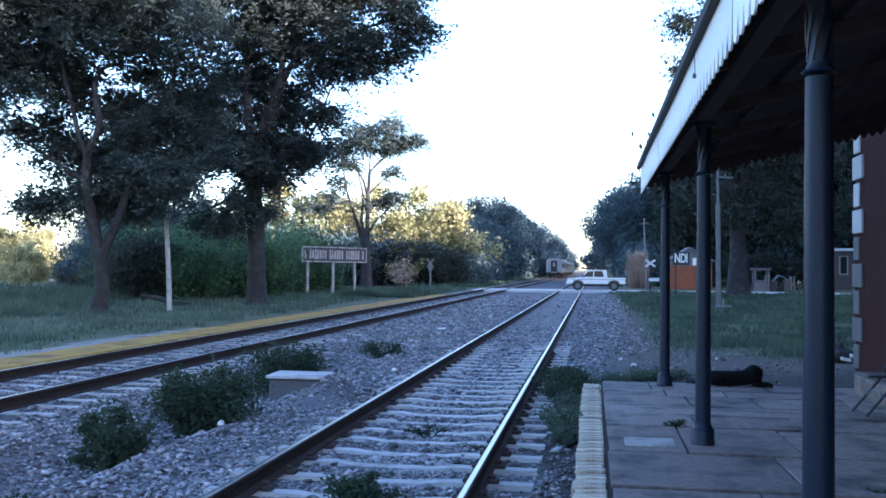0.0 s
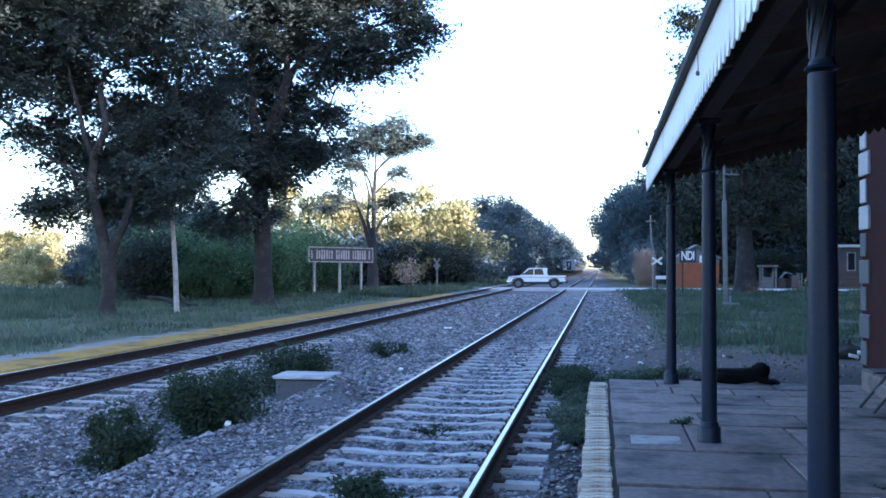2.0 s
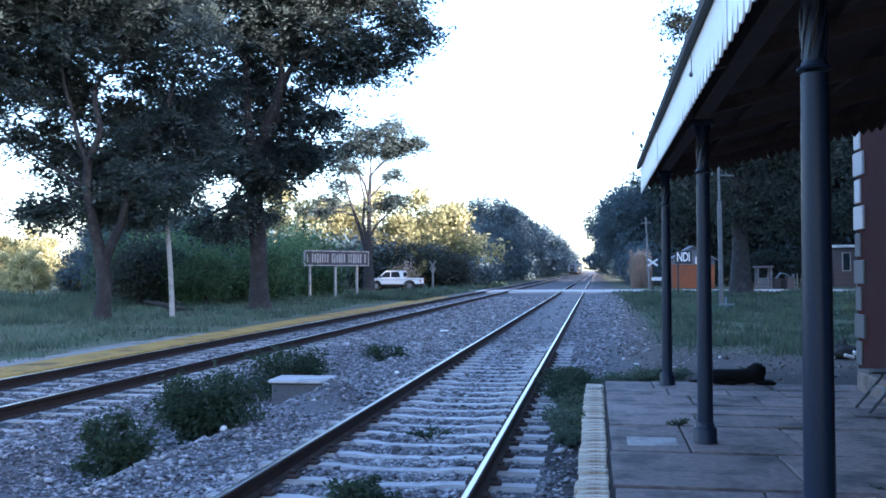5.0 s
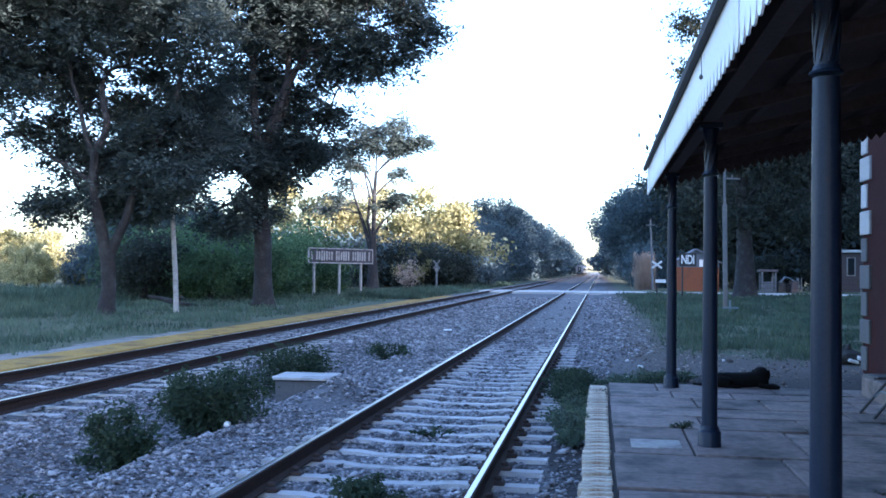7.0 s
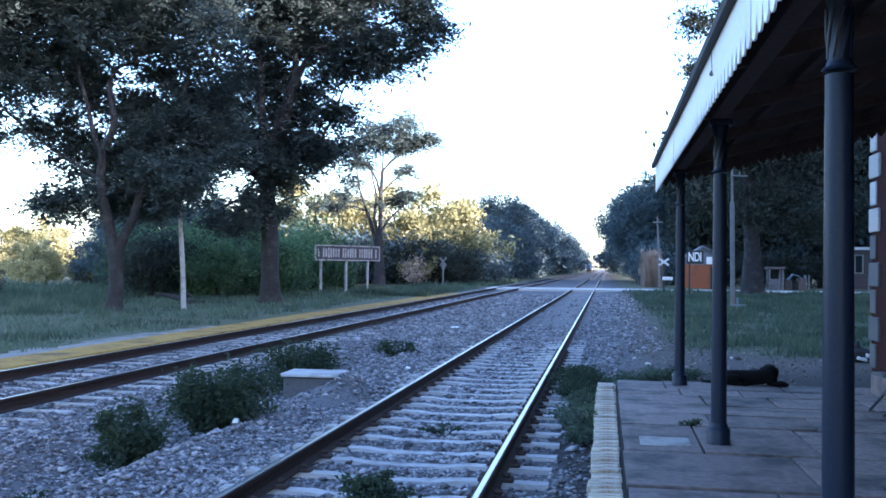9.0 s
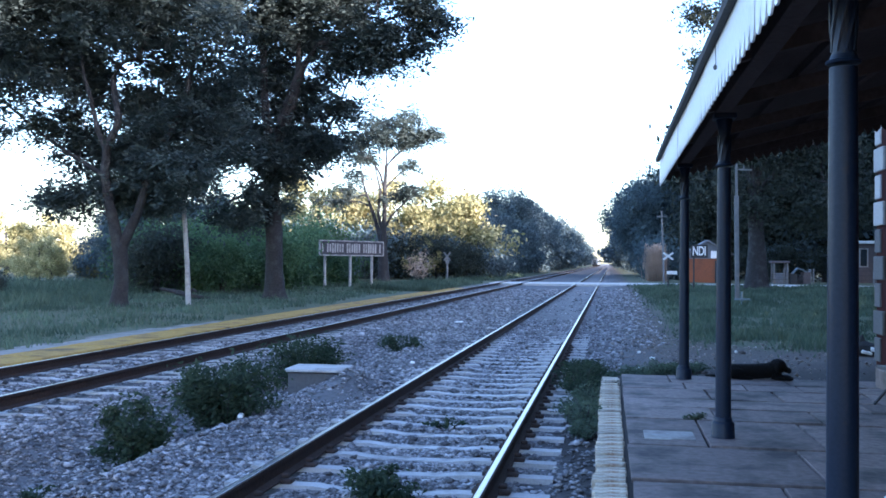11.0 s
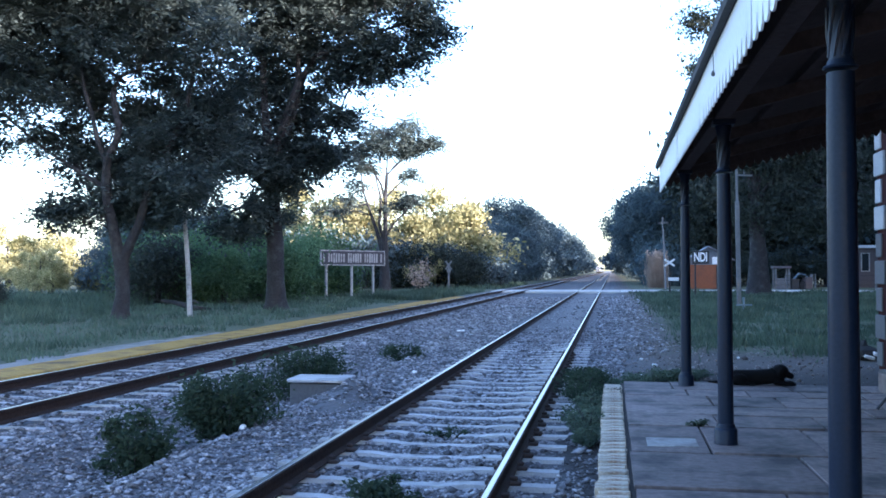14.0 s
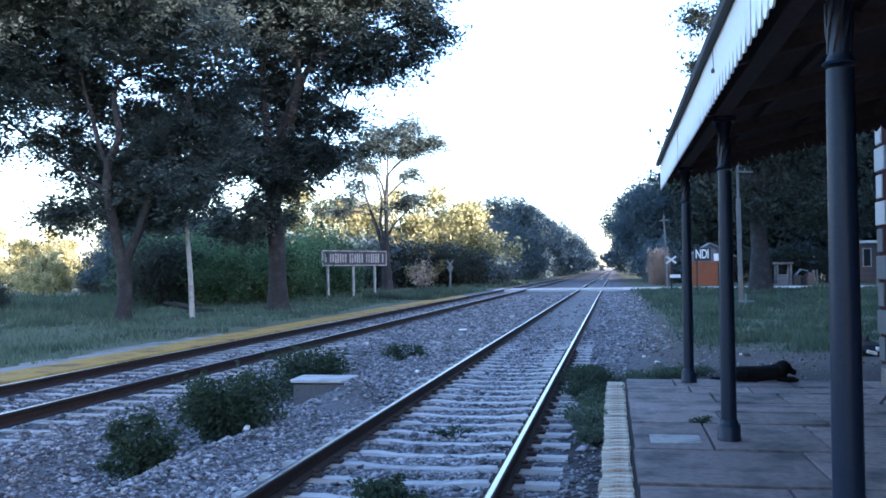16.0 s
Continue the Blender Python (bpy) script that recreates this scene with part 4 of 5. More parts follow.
# first two and the row near y = 84 stand in for shade
scatter(DARK, [(-21.8, 42.5, 0.72, 20), (-20.7, 44.0, 0.62, 130), (-26.8, 36.5, 0.36, 200), (-13.0, 85.0, 0.76, 100), (-15.6, 84.6, 0.92, 190), (-18.0, 84.0, 0.85, 260), (-20.6, 83.6, 0.9, 330),
               (10.6, 97.0, 0.62, 20), (14.0, 97.5, 0.72, 110), (17.4, 98.4, 0.80, 200), (20.6, 97.2, 0.70, 290), (23.4, 99.0, 0.80, 60)])
SHRUB = wood_proto("shrub", "dense fresh green shrub under the shade trees", 23, 3.6, 2.4, M["leaf_bush"], 9000, 0.12, "shrubs behind the platform")
scatter(SHRUB, [(-18.7, 43.4, 0.72, 200), (-16.9, 46.5, 0.80, 100), (-22, 47, 0.85, 0), (-24.3, 46, 0.85, 80), (-19.5, 50, 0.9, 170), (-23, 53, 1.05, 30), (-19.2, 58.5, 0.85, 300), (-27, 54, 0.9, 220), (-20, 62, 1.1, 20), (-25, 64, 1.1, 20)])


# ---- pickup ----
def build_pickup():
    car = thing("pickup", "white four-door pickup driving over the level crossing", "pickup truck")
    body = Shape()
    side = [(2.48, 0.58), (2.50, 0.76), (2.38, 1.00), (1.40, 1.10), (-2.42, 1.10), (-2.45, 0.62), (-1.97, 0.56), (-1.90, 0.76), (-1.66, 0.90), (-1.28, 0.90), (-1.04, 0.76), (-0.97, 0.56),
            (1.07, 0.56), (1.14, 0.76), (1.38, 0.90), (1.76, 0.90), (2.00, 0.76), (2.07, 0.56)]
    body.prism(side, -0.84, 0.84)
    part("body", body, M["carwhite"], car, "white painted body")
    cab = Shape()
    for y0, y1 in ((-0.72, 0.72),):
        cab.prism([(1.40, 1.10), (0.75, 1.68), (0.60, 1.75), (-0.73, 1.75), (-0.85, 1.69), (-0.91, 1.10)], y0, y1)
    part("cab", cab, M["carwhite"], car)
    for s in (-1, 1):
        y0, y1 = (0.716, 0.728) if s > 0 else (-0.728, -0.716)
        part("window", Shape().prism([(1.17, 1.16), (0.68, 1.60), (0.27, 1.65), (0.27, 1.16)], y0, y1), M["glass"], car)
        part("window", Shape().prism([(0.19, 1.16), (0.19, 1.65), (-0.49, 1.65), (-0.63, 1.16)], y0, y1), M["glass"], car)
        part("trim_strip", Shape().box(-2.4, 2.3, s * 0.842 - 0.006, s * 0.842 + 0.006, 0.925, 0.955), M["dark"], car)
        part("mirror", Shape().box(1.08, 1.22, s * 0.84 - 0.06, s * 0.84 + 0.06, 1.12, 1.30, 0.02), M["dark"], car)
        part("headlight", Shape().box(2.40, 2.515, s * 0.62 - 0.17, s * 0.62 + 0.17, 0.74, 0.90, 0.02), M["glass"], car)
        part("tail_light", Shape().box(-2.47, -2.38, s * 0.80 - 0.045, s * 0.80 + 0.045, 0.72, 0.98, 0.012), M["lamp_red"], car)
    part("windscreen", Shape().prism([(1.35, 1.16), (0.78, 1.67), (0.80, 1.68), (1.38, 1.16)], -0.62, 0.62), M["glass"], car)
    part("rear_window", Shape().box(-0.925, -0.905, -0.58, 0.58, 1.22, 1.58), M["glass"], car)
    part("bed_floor", Shape().box(-2.40, -0.94, -0.74, 0.74, 1.098, 1.112), M["dark"], car, "dark open load bed")
    part("bumper", Shape().box(2.36, 2.56, -0.82, 0.82, 0.50, 0.68, 0.04), M["carwhite"], car)
    part("bumper", Shape().box(-2.60, -2.44, -0.78, 0.78, 0.46, 0.60, 0.03), M["dark"], car)
    part("underbody", Shape().box(-2.2, 2.1, -0.6, 0.6, 0.36, 0.60, 0.03), M["dark"], car)
    part("grille", Shape().box(2.44, 2.505, -0.42, 0.42, 0.70, 0.88, 0.02), M["dark"], car)
    wheels = []
    for x in (1.57, -1.47):
        for s in (-1, 1):
            wheel = part("wheel", Shape().lathe([(0.20, -0.11), (0.36, -0.115), (0.40, -0.08), (0.40, 0.08), (0.36, 0.115), (0.20, 0.11)], 24, pose(0, 0, 0, 90)), M["rubber"], car, "black tyre on a steel rim", smooth=True)
            rim = Shape().lathe([(0.17, -0.124), (0.235, -0.12), (0.235, 0.12), (0.17, 0.124)], 18, pose(0, 0, 0, 90))
            for k in range(6):
                a = k * math.pi / 3
                rim.box(-0.03, 0.03, -0.13, 0.13, 0.04, 0.20, 0.0, pose(0, 0, 0, 0, math.degrees(a), 0))
            part("rim", rim, M["pole"], wheel)
            wheels.append((wheel, x, s * 0.74))
            wheel.location = (x, s * 0.74, 0.40)
    car.scale = (0.94, 0.94, 0.94)
    return car, wheels


PICKUP, WHEELS = build_pickup()


# ---- train ----
TRACK2_X = SEC_R - GAUGE / 2


def build_coach(last):
    coach = thing("passenger_coach", "greyish white passenger coach running away on the second track" if not last else "last greyish white passenger coach with dark end door running away", "train coach", group="coaches of the train")
    L = 24.0
    arc = [(1.48 * math.copysign(abs(math.cos(a)) ** 0.45, math.cos(a)), 3.38 + 0.50 * math.sin(a)) for a in (math.pi * i / 10 for i in range(11))]
    outline = [(1.45, 1.05), (1.5, 1.3), (1.5, 3.3)] + arc[1:-1] + [(-1.5, 3.3), (-1.5, 1.3), (-1.45, 1.05)]
    part("body", Shape().prism(outline, 0, L), M["coach"], coach)
    win = Shape().box(-0.012, 0.012, -0.65, 0.65, 2.0, 2.85, 0.004).mesh("window", M["glass"])
    for i in range(11):
        for s in (-1, 1):
            part("window", win, None, coach, at=pose(s * 1.505, 2.0 + i * 2.0, 0))
    part("end_door", Shape().box(-0.62, 0.62, -0.06, -0.005, 1.2, 3.4, 0.02), M["dark"], coach, "dark gangway door")
    for s in (-1, 1):
        part("end_window", Shape().box(s * 0.95 - 0.22, s * 0.95 + 0.22, -0.03, -0.004, 2.1, 2.8, 0.01), M["coach"], coach)
        part("buffer", Shape().lathe([(0.10, 0), (0.10, 0.4), (0.22, 0.42), (0.22, 0.47)], 12, pose(s * 0.9, -0.02, 1.05, 90)), M["dark"], coach)
    part("door_glass", Shape().box(-0.2, 0.2, -0.08, -0.061, 2.2, 3.0, 0.01), M["coach"], coach)
    part("underframe", Shape().box(-1.35, 1.35, 0.1, L - 0.1, 0.75, 1.048, 0.03), M["dark"], coach)
    for y in (3.6, L - 3.6):
        bogie = part("bogie", Shape().box(-1.1, 1.1, y - 1.7, y + 1.7, 0.42, 0.74, 0.05), M["dark"], coach)
        for k in (-1.2, 1.2):
            for s in (-1, 1):
                part("wheel", Shape().lathe([(0.46, -0.07), (0.46, 0.05), (0.49, 0.07)], 18, pose(s * GAUGE / 2, y + k, 0.461 + 0.03, 0, 90 * s)), M["dark"], bogie)
    return coach


COACHES = [build_coach(True)]
for i in range(4):
    COACHES.append(copy_thing(COACHES[0], Matrix()))
    tagged(COACHES[-1], "greyish white passenger coach running away on the second track")


# ---- motion ----
# seconds, rear end of the train along the line
TRAIN = [(0.0, 187), (4.0, 288), (8.0, 392), (12.0, 500), (16.0, 612)]
# seconds, middle of the pickup across the line
TRUCK = [(0.0, 0.26), (0.5, -1.02), (1.0, -2.32), (1.5, -3.62), (2.0, -5.02), (2.5, -6.44), (3.0, -7.95), (3.5, -9.5), (3.8, -10.5), (4.2, -11.85), (4.7, -14.4), (5.2, -18.0), (5.7, -22.0), (6.3, -26.6), (6.9, -29.6), (7.5, -30.4), (16.0, -30.4)]
ROAD_Y, WHEEL_R = 76.3, 0.40


# ---- name boards, poles, signs ----
def build_name_board():
    a, b = Vector((-17.33, 54.5, 0)), Vector((-14.52, 59.0, 0))
    turn = math.degrees(math.atan2(b.y - a.y, b.x - a.x))
    L = (b - a).length
    sign = thing("station_name_board", "brown station name board with worn pale lettering on white posts", "sign", pose((a.x + b.x) / 2, (a.y + b.y) / 2, 0, 0, 0, turn))
    part("board", Shape().box(-L / 2, L / 2, -0.04, 0.04, 1.98, 2.84, 0.01), M["signboard"], sign)
    for z in (1.965, 2.855):
        part("frame", Shape().box(-L / 2 - 0.04, L / 2 + 0.04, -0.06, 0.06, z - 0.035, z + 0.035, 0.008), M["polewhite"], sign)
    for x in (-L / 2 - 0.02, L / 2 + 0.02):
        part("frame", Shape().box(x - 0.03, x + 0.03, -0.058, 0.058, 2.002, 2.818, 0.006), M["polewhite"], sign)
    for x in (-L * 0.40, -0.05, L * 0.34):
        part("post", Shape().box(x - 0.07, x + 0.07, 0.062, 0.19, -0.3, 1.96, 0.01), M["polewhite"], sign)
    # unreadable letters: upright bars
    r = random.Random(4)
    x = -L / 2 + 0.14
    for n in (1, 7, 6, 6, 1):
        for _ in range(n):
            h = r.uniform(0.24, 0.30)
            part("letter_bar", Shape().box(x, x + r.uniform(0.11, 0.15), -0.052, -0.041, 2.41 - h, 2.41 + h, 0.003), M["polewhite"], sign)
            x += (L - 0.30) / 25
        x += (L - 0.30) / 25


build_name_board()


def letters(text, size, parent, m, material):
    c = bpy.data.curves.new("lettering", "FONT")
    c.offset, c.space_character = 0.014, 0.92
    c.body, c.size, c.extrude, c.align_x, c.align_y = text, size, 0.006, "CENTER", "CENTER"
    ob = new("lettering", c)
    me = bpy.data.meshes.new_from_object(ob.evaluated_get(bpy.context.evaluated_depsgraph_get()))
    bpy.data.objects.remove(ob)
    me.materials.clear()
    me.materials.append(material)
    return part("lettering", me, None, parent, at=m)


def build_signs():
    sign = thing("board_sign", "black board with white capital letters on a dark post", "sign", pose(5.62, 61, -0.05))
    part("board", Shape().box(-0.64, 0.40, -0.03, 0.03, 2.05, 2.88, 0.01), M["black"], sign)
    part("post", Shape().box(-0.50, -0.40, 0.032, 0.13, -0.3, 2.85, 0.01), M["dark"], sign)
    letters("NDI", 0.80, sign, pose(-0.13, -0.034, 2.46, 90) @ Matrix.Diagonal((0.62, 1, 1, 1)), M["white"])
    cross = thing("crossing_sign", "white diagonal cross sign with pale plate at the crossing", "road sign", pose(4.0, 68, -0.05))
    part("post", Shape().lathe([(0.06, -0.3), (0.055, 2.6)], 10), M["dark"], cross)
    for a in (35, -35):
        part("arm", Shape().box(-0.42, 0.42, -0.02, 0.02, -0.07, 0.07, 0.008), M["white"], cross, at=pose(0, -0.085 - (0.045 if a > 0 else 0), 2.2, 0, a, 0))
    part("plate", Shape().box(-0.1, 0.62, -0.09, -0.062, 0.92, 1.16, 0.01), M["white"], cross)
    mark = thing("crossing_sign", "pale weathered crossing sign with forked arms in the grass", "road sign", pose(-14.18, 81.5, -0.05))
    part("post", Shape().lathe([(0.09, -0.3), (0.07, 2.3)], 10), M["pole"], mark)
    for a in (52, -52):
        part("arm", Shape().box(-0.48, 0.48, -0.02, 0.02, -0.07, 0.07, 0.008), M["pole"], mark, at=pose(0, -0.095 - (0.045 if a > 0 else 0), 2.15, 0, a, 0))
    part("box", Shape().box(-0.15, 0.15, -0.12, 0.12, 1.5, 1.82, 0.02), M["pole"], mark)
    pole = thing("utility_pole", "grey concrete power pole with two crossarms beside the platform lawn", "utility pole", pose(5.5, 43, -0.05, 0, -0.6, 0))
    part("shaft", Shape().box(-0.095, 0.095, -0.08, 0.08, -0.4, 4.7, 0.025), M["pole"], pole)
    part("upper_shaft", Shape().lathe([(0.06, 4.7), (0.05, 6.3)], 10), M["pole"], pole, smooth=True)
    part("crossarm", Shape().box(-0.34, 0.34, -0.04, 0.04, 5.80, 5.87, 0.01), M["pole"], pole, at=pose(0, -0.12, 0, 0, 3, 0))
    for x in (-0.30, 0.30):
        part("insulator", Shape().lathe([(0.015, 5.86), (0.032, 5.90), (0.022, 5.95), (0.032, 5.97), (0.014, 5.99)], 8, pose(x, -0.12, 0)), M["pole"], pole)
    part("cable_arm", Shape().tube([(0.05, -0.1, 5.6), (0.4, -0.1, 5.55), (0.52, -0.1, 5.3)], [0.02, 0.02, 0.02], 6), M["dark"], pole)
    far = thing("utility_pole", "weathered grey pole with a short crossarm near the road", "utility pole", pose(4.4, 80, -0.15, 0, -2.2, 0))
    part("shaft", Shape().lathe([(0.09, -0.3), (0.06, 6.2)], 10), M["pole"], far, smooth=True)
    part("crossarm", Shape().box(-0.4, 0.4, -0.05, 0.05, 5.65, 5.75, 0.01), M["pole"], far, at=pose(0, -0.16, 0))
    lean = thing("leaning_pole", "slender leaning pole with limewashed foot under the shade trees", "pole", pose(-14.62, 30.9, -0.05, 0, -3.0, 0))
    part("shaft", Shape().tube([(0, 0, -0.3), (0.02, 0, 1.5), (-0.02, 0, 3.2), (-0.03, 0, 5.6)], [0.10, 0.088, 0.08, 0.06], 10), M["polewhite"], lean, smooth=True)
    log = Shape().tube([(-1.1, 0, 0.42), (-0.5, 0.1, 0.34), (0.2, 0.0, 0.22), (0.7, -0.1, 0.12), (1.3, 0.2, 0.08)], [0.05, 0.09, 0.12, 0.12, 0.05], 9)
    log.tube([(0.4, -0.1, 0.2), (0.9, -0.4, 0.45), (1.2, -0.5, 0.35)], [0.08, 0.06, 0.03], 7)
    single("fallen_branch", log, M["bark"], "grey fallen branch lying in the grass", "branch", pose(-17.6, 36.5, -0.05, 0, 0, -12), smooth=True)
    pipe = thing("standpipe", "pale blue metal pipe cross standing in the lawn", "standpipe", pose(5.3, 40, -0.12))
    part("riser", Shape().lathe([(0.045, -0.2), (0.045, 0.62)], 10), M["paleblue"], pipe, smooth=True)
    part("crossbar", Shape().box(-0.32, 0.32, -0.035, 0.035, 0.27, 0.34, 0.01), M["paleblue"], pipe, at=pose(0, -0.082, 0))
    part("foot", Shape().box(-0.22, 0.34, -0.08, 0.08, -0.02, 0.09, 0.02), M["paleblue"], pipe, at=pose(0, -0.12, 0))


build_signs()


# ---- concrete box, plate, litter between the tracks ----
def build_trackside():
    box = thing("junction_box", "pale concrete cable box with a lid half buried in the ballast", "concrete box", pose(-4.12, 12.9, 0, 0, 0, 2))
    part("body", Shape().box(-0.36, 0.38, -0.28, 0.32, -0.6, 0.03, 0.015), M["quoin"], box)
    part("lid", Shape().box(-0.41, 0.43, -0.33, 0.37, 0.045, 0.085, 0.008), M["concrete"], box, "pale concrete lid")
    single("cover_plate", Shape().box(-0.75, 0.75, -0.5, 0.5, -0.1, 0.02, 0.01), M["quoin"], "flat pale concrete cover plate in the gravel", "plate", pose(-4.3, 44.3, ground_z(-4.3, 44.3) + 0.05))
    r = random.Random(9)
    single("litter", Shape().box(-0.05, 0.05, -0.03, 0.03, 0.0, 0.03, 0.01, pose(0, 0, 0, 8, 0, 30)), M["white"], "scrap of pale paper litter on the platform", "litter", pose(1.88, 6.85, 0.003), group="litter on the ground")
    for x, y, w in ((-4.35, 27.0, 0.22), (-2.9, 9.9, 0.10), (-4.1, 10.0, 0.09), (0.45, 15.9, 0.07), (0.75, 17.6, 0.10), (0.55, 18.9, 0.07), (2.4, 19.0, 0.06), (-3.4, 16.0, 0.08)):
        s = Shape().box(-w / 2, w / 2, -w * 0.35, w * 0.35, -0.01, 0.035, 0.012, pose(0, 0, 0, r.uniform(-12, 12), r.uniform(-12, 12), 0))
        single("litter", s, M["white"], "scrap of pale paper litter on the ground", "litter", pose(x, y, ground_z(x, y) + 0.03, 0, 0, r.uniform(0, 180)), group="litter on the ground")


build_trackside()


# ---- far buildings beyond the road ----
def build_shed():
    shed = thing("brick_shed", "small orange brick shed with grey gabled sheet roof beyond the road", "shed", pose(8.7, 87, -0.05))
    part("wall", Shape().box(-1.85, 1.85, 0, 4, -0.2, 2.15), M["orange"], shed, "orange brick wall")
    part("gable", Shape().prism([(-1.85, 2.152), (1.85, 2.152), (1.85, 2.6), (-0.1, 3.7), (-1.85, 2.6)], 0.02, 4), M["zinc"], shed, "grey sheet gable")
    part("roof", Shape().prism([(-2.1, 2.5), (-0.1, 3.72), (2.1, 2.5), (2.1, 2.6), (-0.1, 3.86), (-2.1, 2.6)], -0.3, 4.3), M["zinc"], shed)
    part("panel", Shape().box(0.15, 1.0, -0.04, 0.0, 2.2, 2.85, 0.01), M["white"], shed)
    part("door", Shape().box(0.5, 1.3, -0.05, -0.002, 0, 2.0, 0.01), M["dark"], shed)
    house = thing("house", "low pale rendered house with flat white roof edge and one window", "house", pose(26.0, 95, -0.05))
    part("wall", Shape().box(-3.3, 6, 0, 6, -0.2, 3.75), M["plaster"], house)
    part("roof", Shape().box(-3.6, 6.3, -0.35, 6.3, 3.752, 4.02, 0.03), M["white"], house)
    win = part("window", Shape().box(-2.55, -1.95, -0.03, 0.0, 1.6, 3.2), M["glass"], house)
    for x0, x1, z0, z1 in ((-2.66, -2.552, 1.5, 3.3), (-1.948, -1.84, 1.5, 3.3), (-2.55, -1.95, 1.5, 1.598), (-2.55, -1.95, 3.202, 3.3)):
        part("window_frame", Shape().box(x0, x1, -0.06, 0.0, z0, z1), M["polewhite"], win)
    part("low_wall", Shape().box(-4.4, -3.302, 0.2, 0.4, -0.2, 1.5), M["plaster"], house)
    kiosk = thing("shelter", "small open shelter with pale posts and white top", "shelter", pose(14.5, 85, -0.05))
    for x in (-0.55, 0.55):
        for y in (0, 1.2):
            part("post", Shape().box(x - 0.07, x + 0.07, y - 0.07, y + 0.07, -0.2, 1.8, 0.01), M["pole"], kiosk)
    part("top", Shape().box(-0.75, 0.75, -0.2, 1.4, 1.802, 2.0, 0.03), M["plaster"], kiosk)
    part("counter", Shape().box(-0.46, 0.46, 0.1, 0.9, -0.1, 0.95, 0.02), M["zinc"], kiosk)
    pile = thing("junk_pile", "heap of crates under a pale blue tarpaulin beyond the road", "junk pile", pose(16.0, 85, -0.05))
    for x0, x1, y0, z0, z1, turn, mat in ((-0.75, -0.15, 0.0, -0.1, 0.9, 8, "dark"), (-0.1, 0.7, 0.1, -0.1, 0.75, -6, "bark"), (0.35, 0.95, -0.2, -0.1, 1.05, 14, "plaster"), (-0.95, -0.8, 0.2, -0.1, 1.45, -4, "pole"), (0.98, 1.08, 0.1, -0.1, 1.3, 5, "pole")):
        part("crate", Shape().box(x0, x1, y0, y0 + 0.6, z0, z1, 0.02, pose(0, 0, 0, 0, 0, turn)), M[mat], pile)
    part("tarpaulin", Shape().prism([(-0.55, 0.92), (-0.1, 1.42), (0.35, 1.30), (0.62, 1.08), (0.6, 1.02), (0.33, 1.24), (-0.1, 1.35), (-0.5, 0.85)], -0.15, 0.75), M["paleblue"], pile, "pale blue tarpaulin sheet")
    fence = thing("fence", "dark wire fence on wooden posts along the yard", "fence", pose(0, 84, -0.05))
    for i in range(7):
        part("post", Shape().lathe([(0.07, -0.3), (0.06, 1.35)], 8, pose(12.2 + 2.4 * i, 0, 0)), M["pole"], fence)
    for z in (0.4, 0.8, 1.2):
        part("wire", Shape().tube([(12.2, -0.07, z), (26.6, -0.07, z)], [0.012, 0.012], 5), M["dark"], fence)


build_shed()


# ---- on the platform ----
def build_platform_things():
    step = Shape().box(3.46, WALL_X - 0.002, 5.0, 13.32, -0.034, 0.25, 0.02)
    single("platform_step", step, M["slab"], "long low concrete step along the station wall", "step", kind="structure")
    chair = thing("folding_chair", "black metal folding chair with pale seat edge on the platform", "chair", pose(3.28, 11.35, 0.0, 0, 0, 4))
    for y in (-0.22, 0.22):
        part("leg", Shape().tube([(-0.28, y, 0.0), (0.0, y, 0.34), (0.30, y, 0.86)], [0.017, 0.017, 0.016], 8), M["chair"], chair, smooth=True)
        part("leg", Shape().tube([(0.34, y * 0.86, 0.0), (0.27, y * 0.86, 0.26), (0.14, y * 0.86, 0.43)], [0.016, 0.016, 0.016], 8), M["chair"], chair, smooth=True)
    part("brace", Shape().tube([(-0.12, -0.22, 0.19), (-0.08, -0.12, 0.27), (-0.08, 0.12, 0.27), (-0.12, 0.22, 0.19)], [0.009] * 4, 7), M["paleblue"], chair, "pale curved brace", smooth=True)
    part("seat", Shape().box(-0.24, 0.16, -0.2, 0.2, 0.435, 0.46, 0.01), M["chair"], chair)
    part("seat_edge", Shape().box(-0.262, -0.242, -0.19, 0.19, 0.425, 0.465, 0.006), M["quoin"], chair, "pale worn front edge of the seat")
    part("backrest", Shape().box(-0.012, 0.012, -0.2, 0.2, 0.0, 0.2, 0.008), M["chair"], chair, at=pose(0.235, 0, 0.64, 0, 28, 0))
    bag = thing("rubbish_bag", "black rubbish bag with white scraps by the station corner", "rubbish", pose(4.72, 19.2, ground_z(4.72, 19.2)))
    rr = np.random.default_rng(3)
    b = Shape()
    b.lathe([(0.05, 0.0), (0.26, 0.02), (0.32, 0.10), (0.26, 0.20), (0.10, 0.28), (0.05, 0.36)], 11)
    b.v = [v + Vector(rr.normal(0, 0.02, 3)) for v in b.v]
    part("bag", b, M["rubber"], bag)
    for x, y, z in ((-0.28, -0.2, 0.05), (0.05, -0.28, 0.08), (0.22, -0.24, 0.12)):
        part("scrap", Shape().box(-0.10, 0.10, -0.05, 0.05, -0.03, 0.03, 0.012, pose(x, y, z, 20, 15, 40 * x)), M["white"], bag, "white paper scrap")


build_platform_things()


def blob(shape, centre, r, m=None, n=12):
    """An ellipsoid lathe about the upright through centre."""
    prof = [(max(0.001, math.cos(a)), math.sin(a)) for a in (-math.pi / 2 + math.pi * i / 8 for i in range(9))]
    k = Matrix.Translation(centre) @ (m or Matrix()) @ Matrix.Diagonal((*r, 1))
    return shape.lathe(prof, n, k)


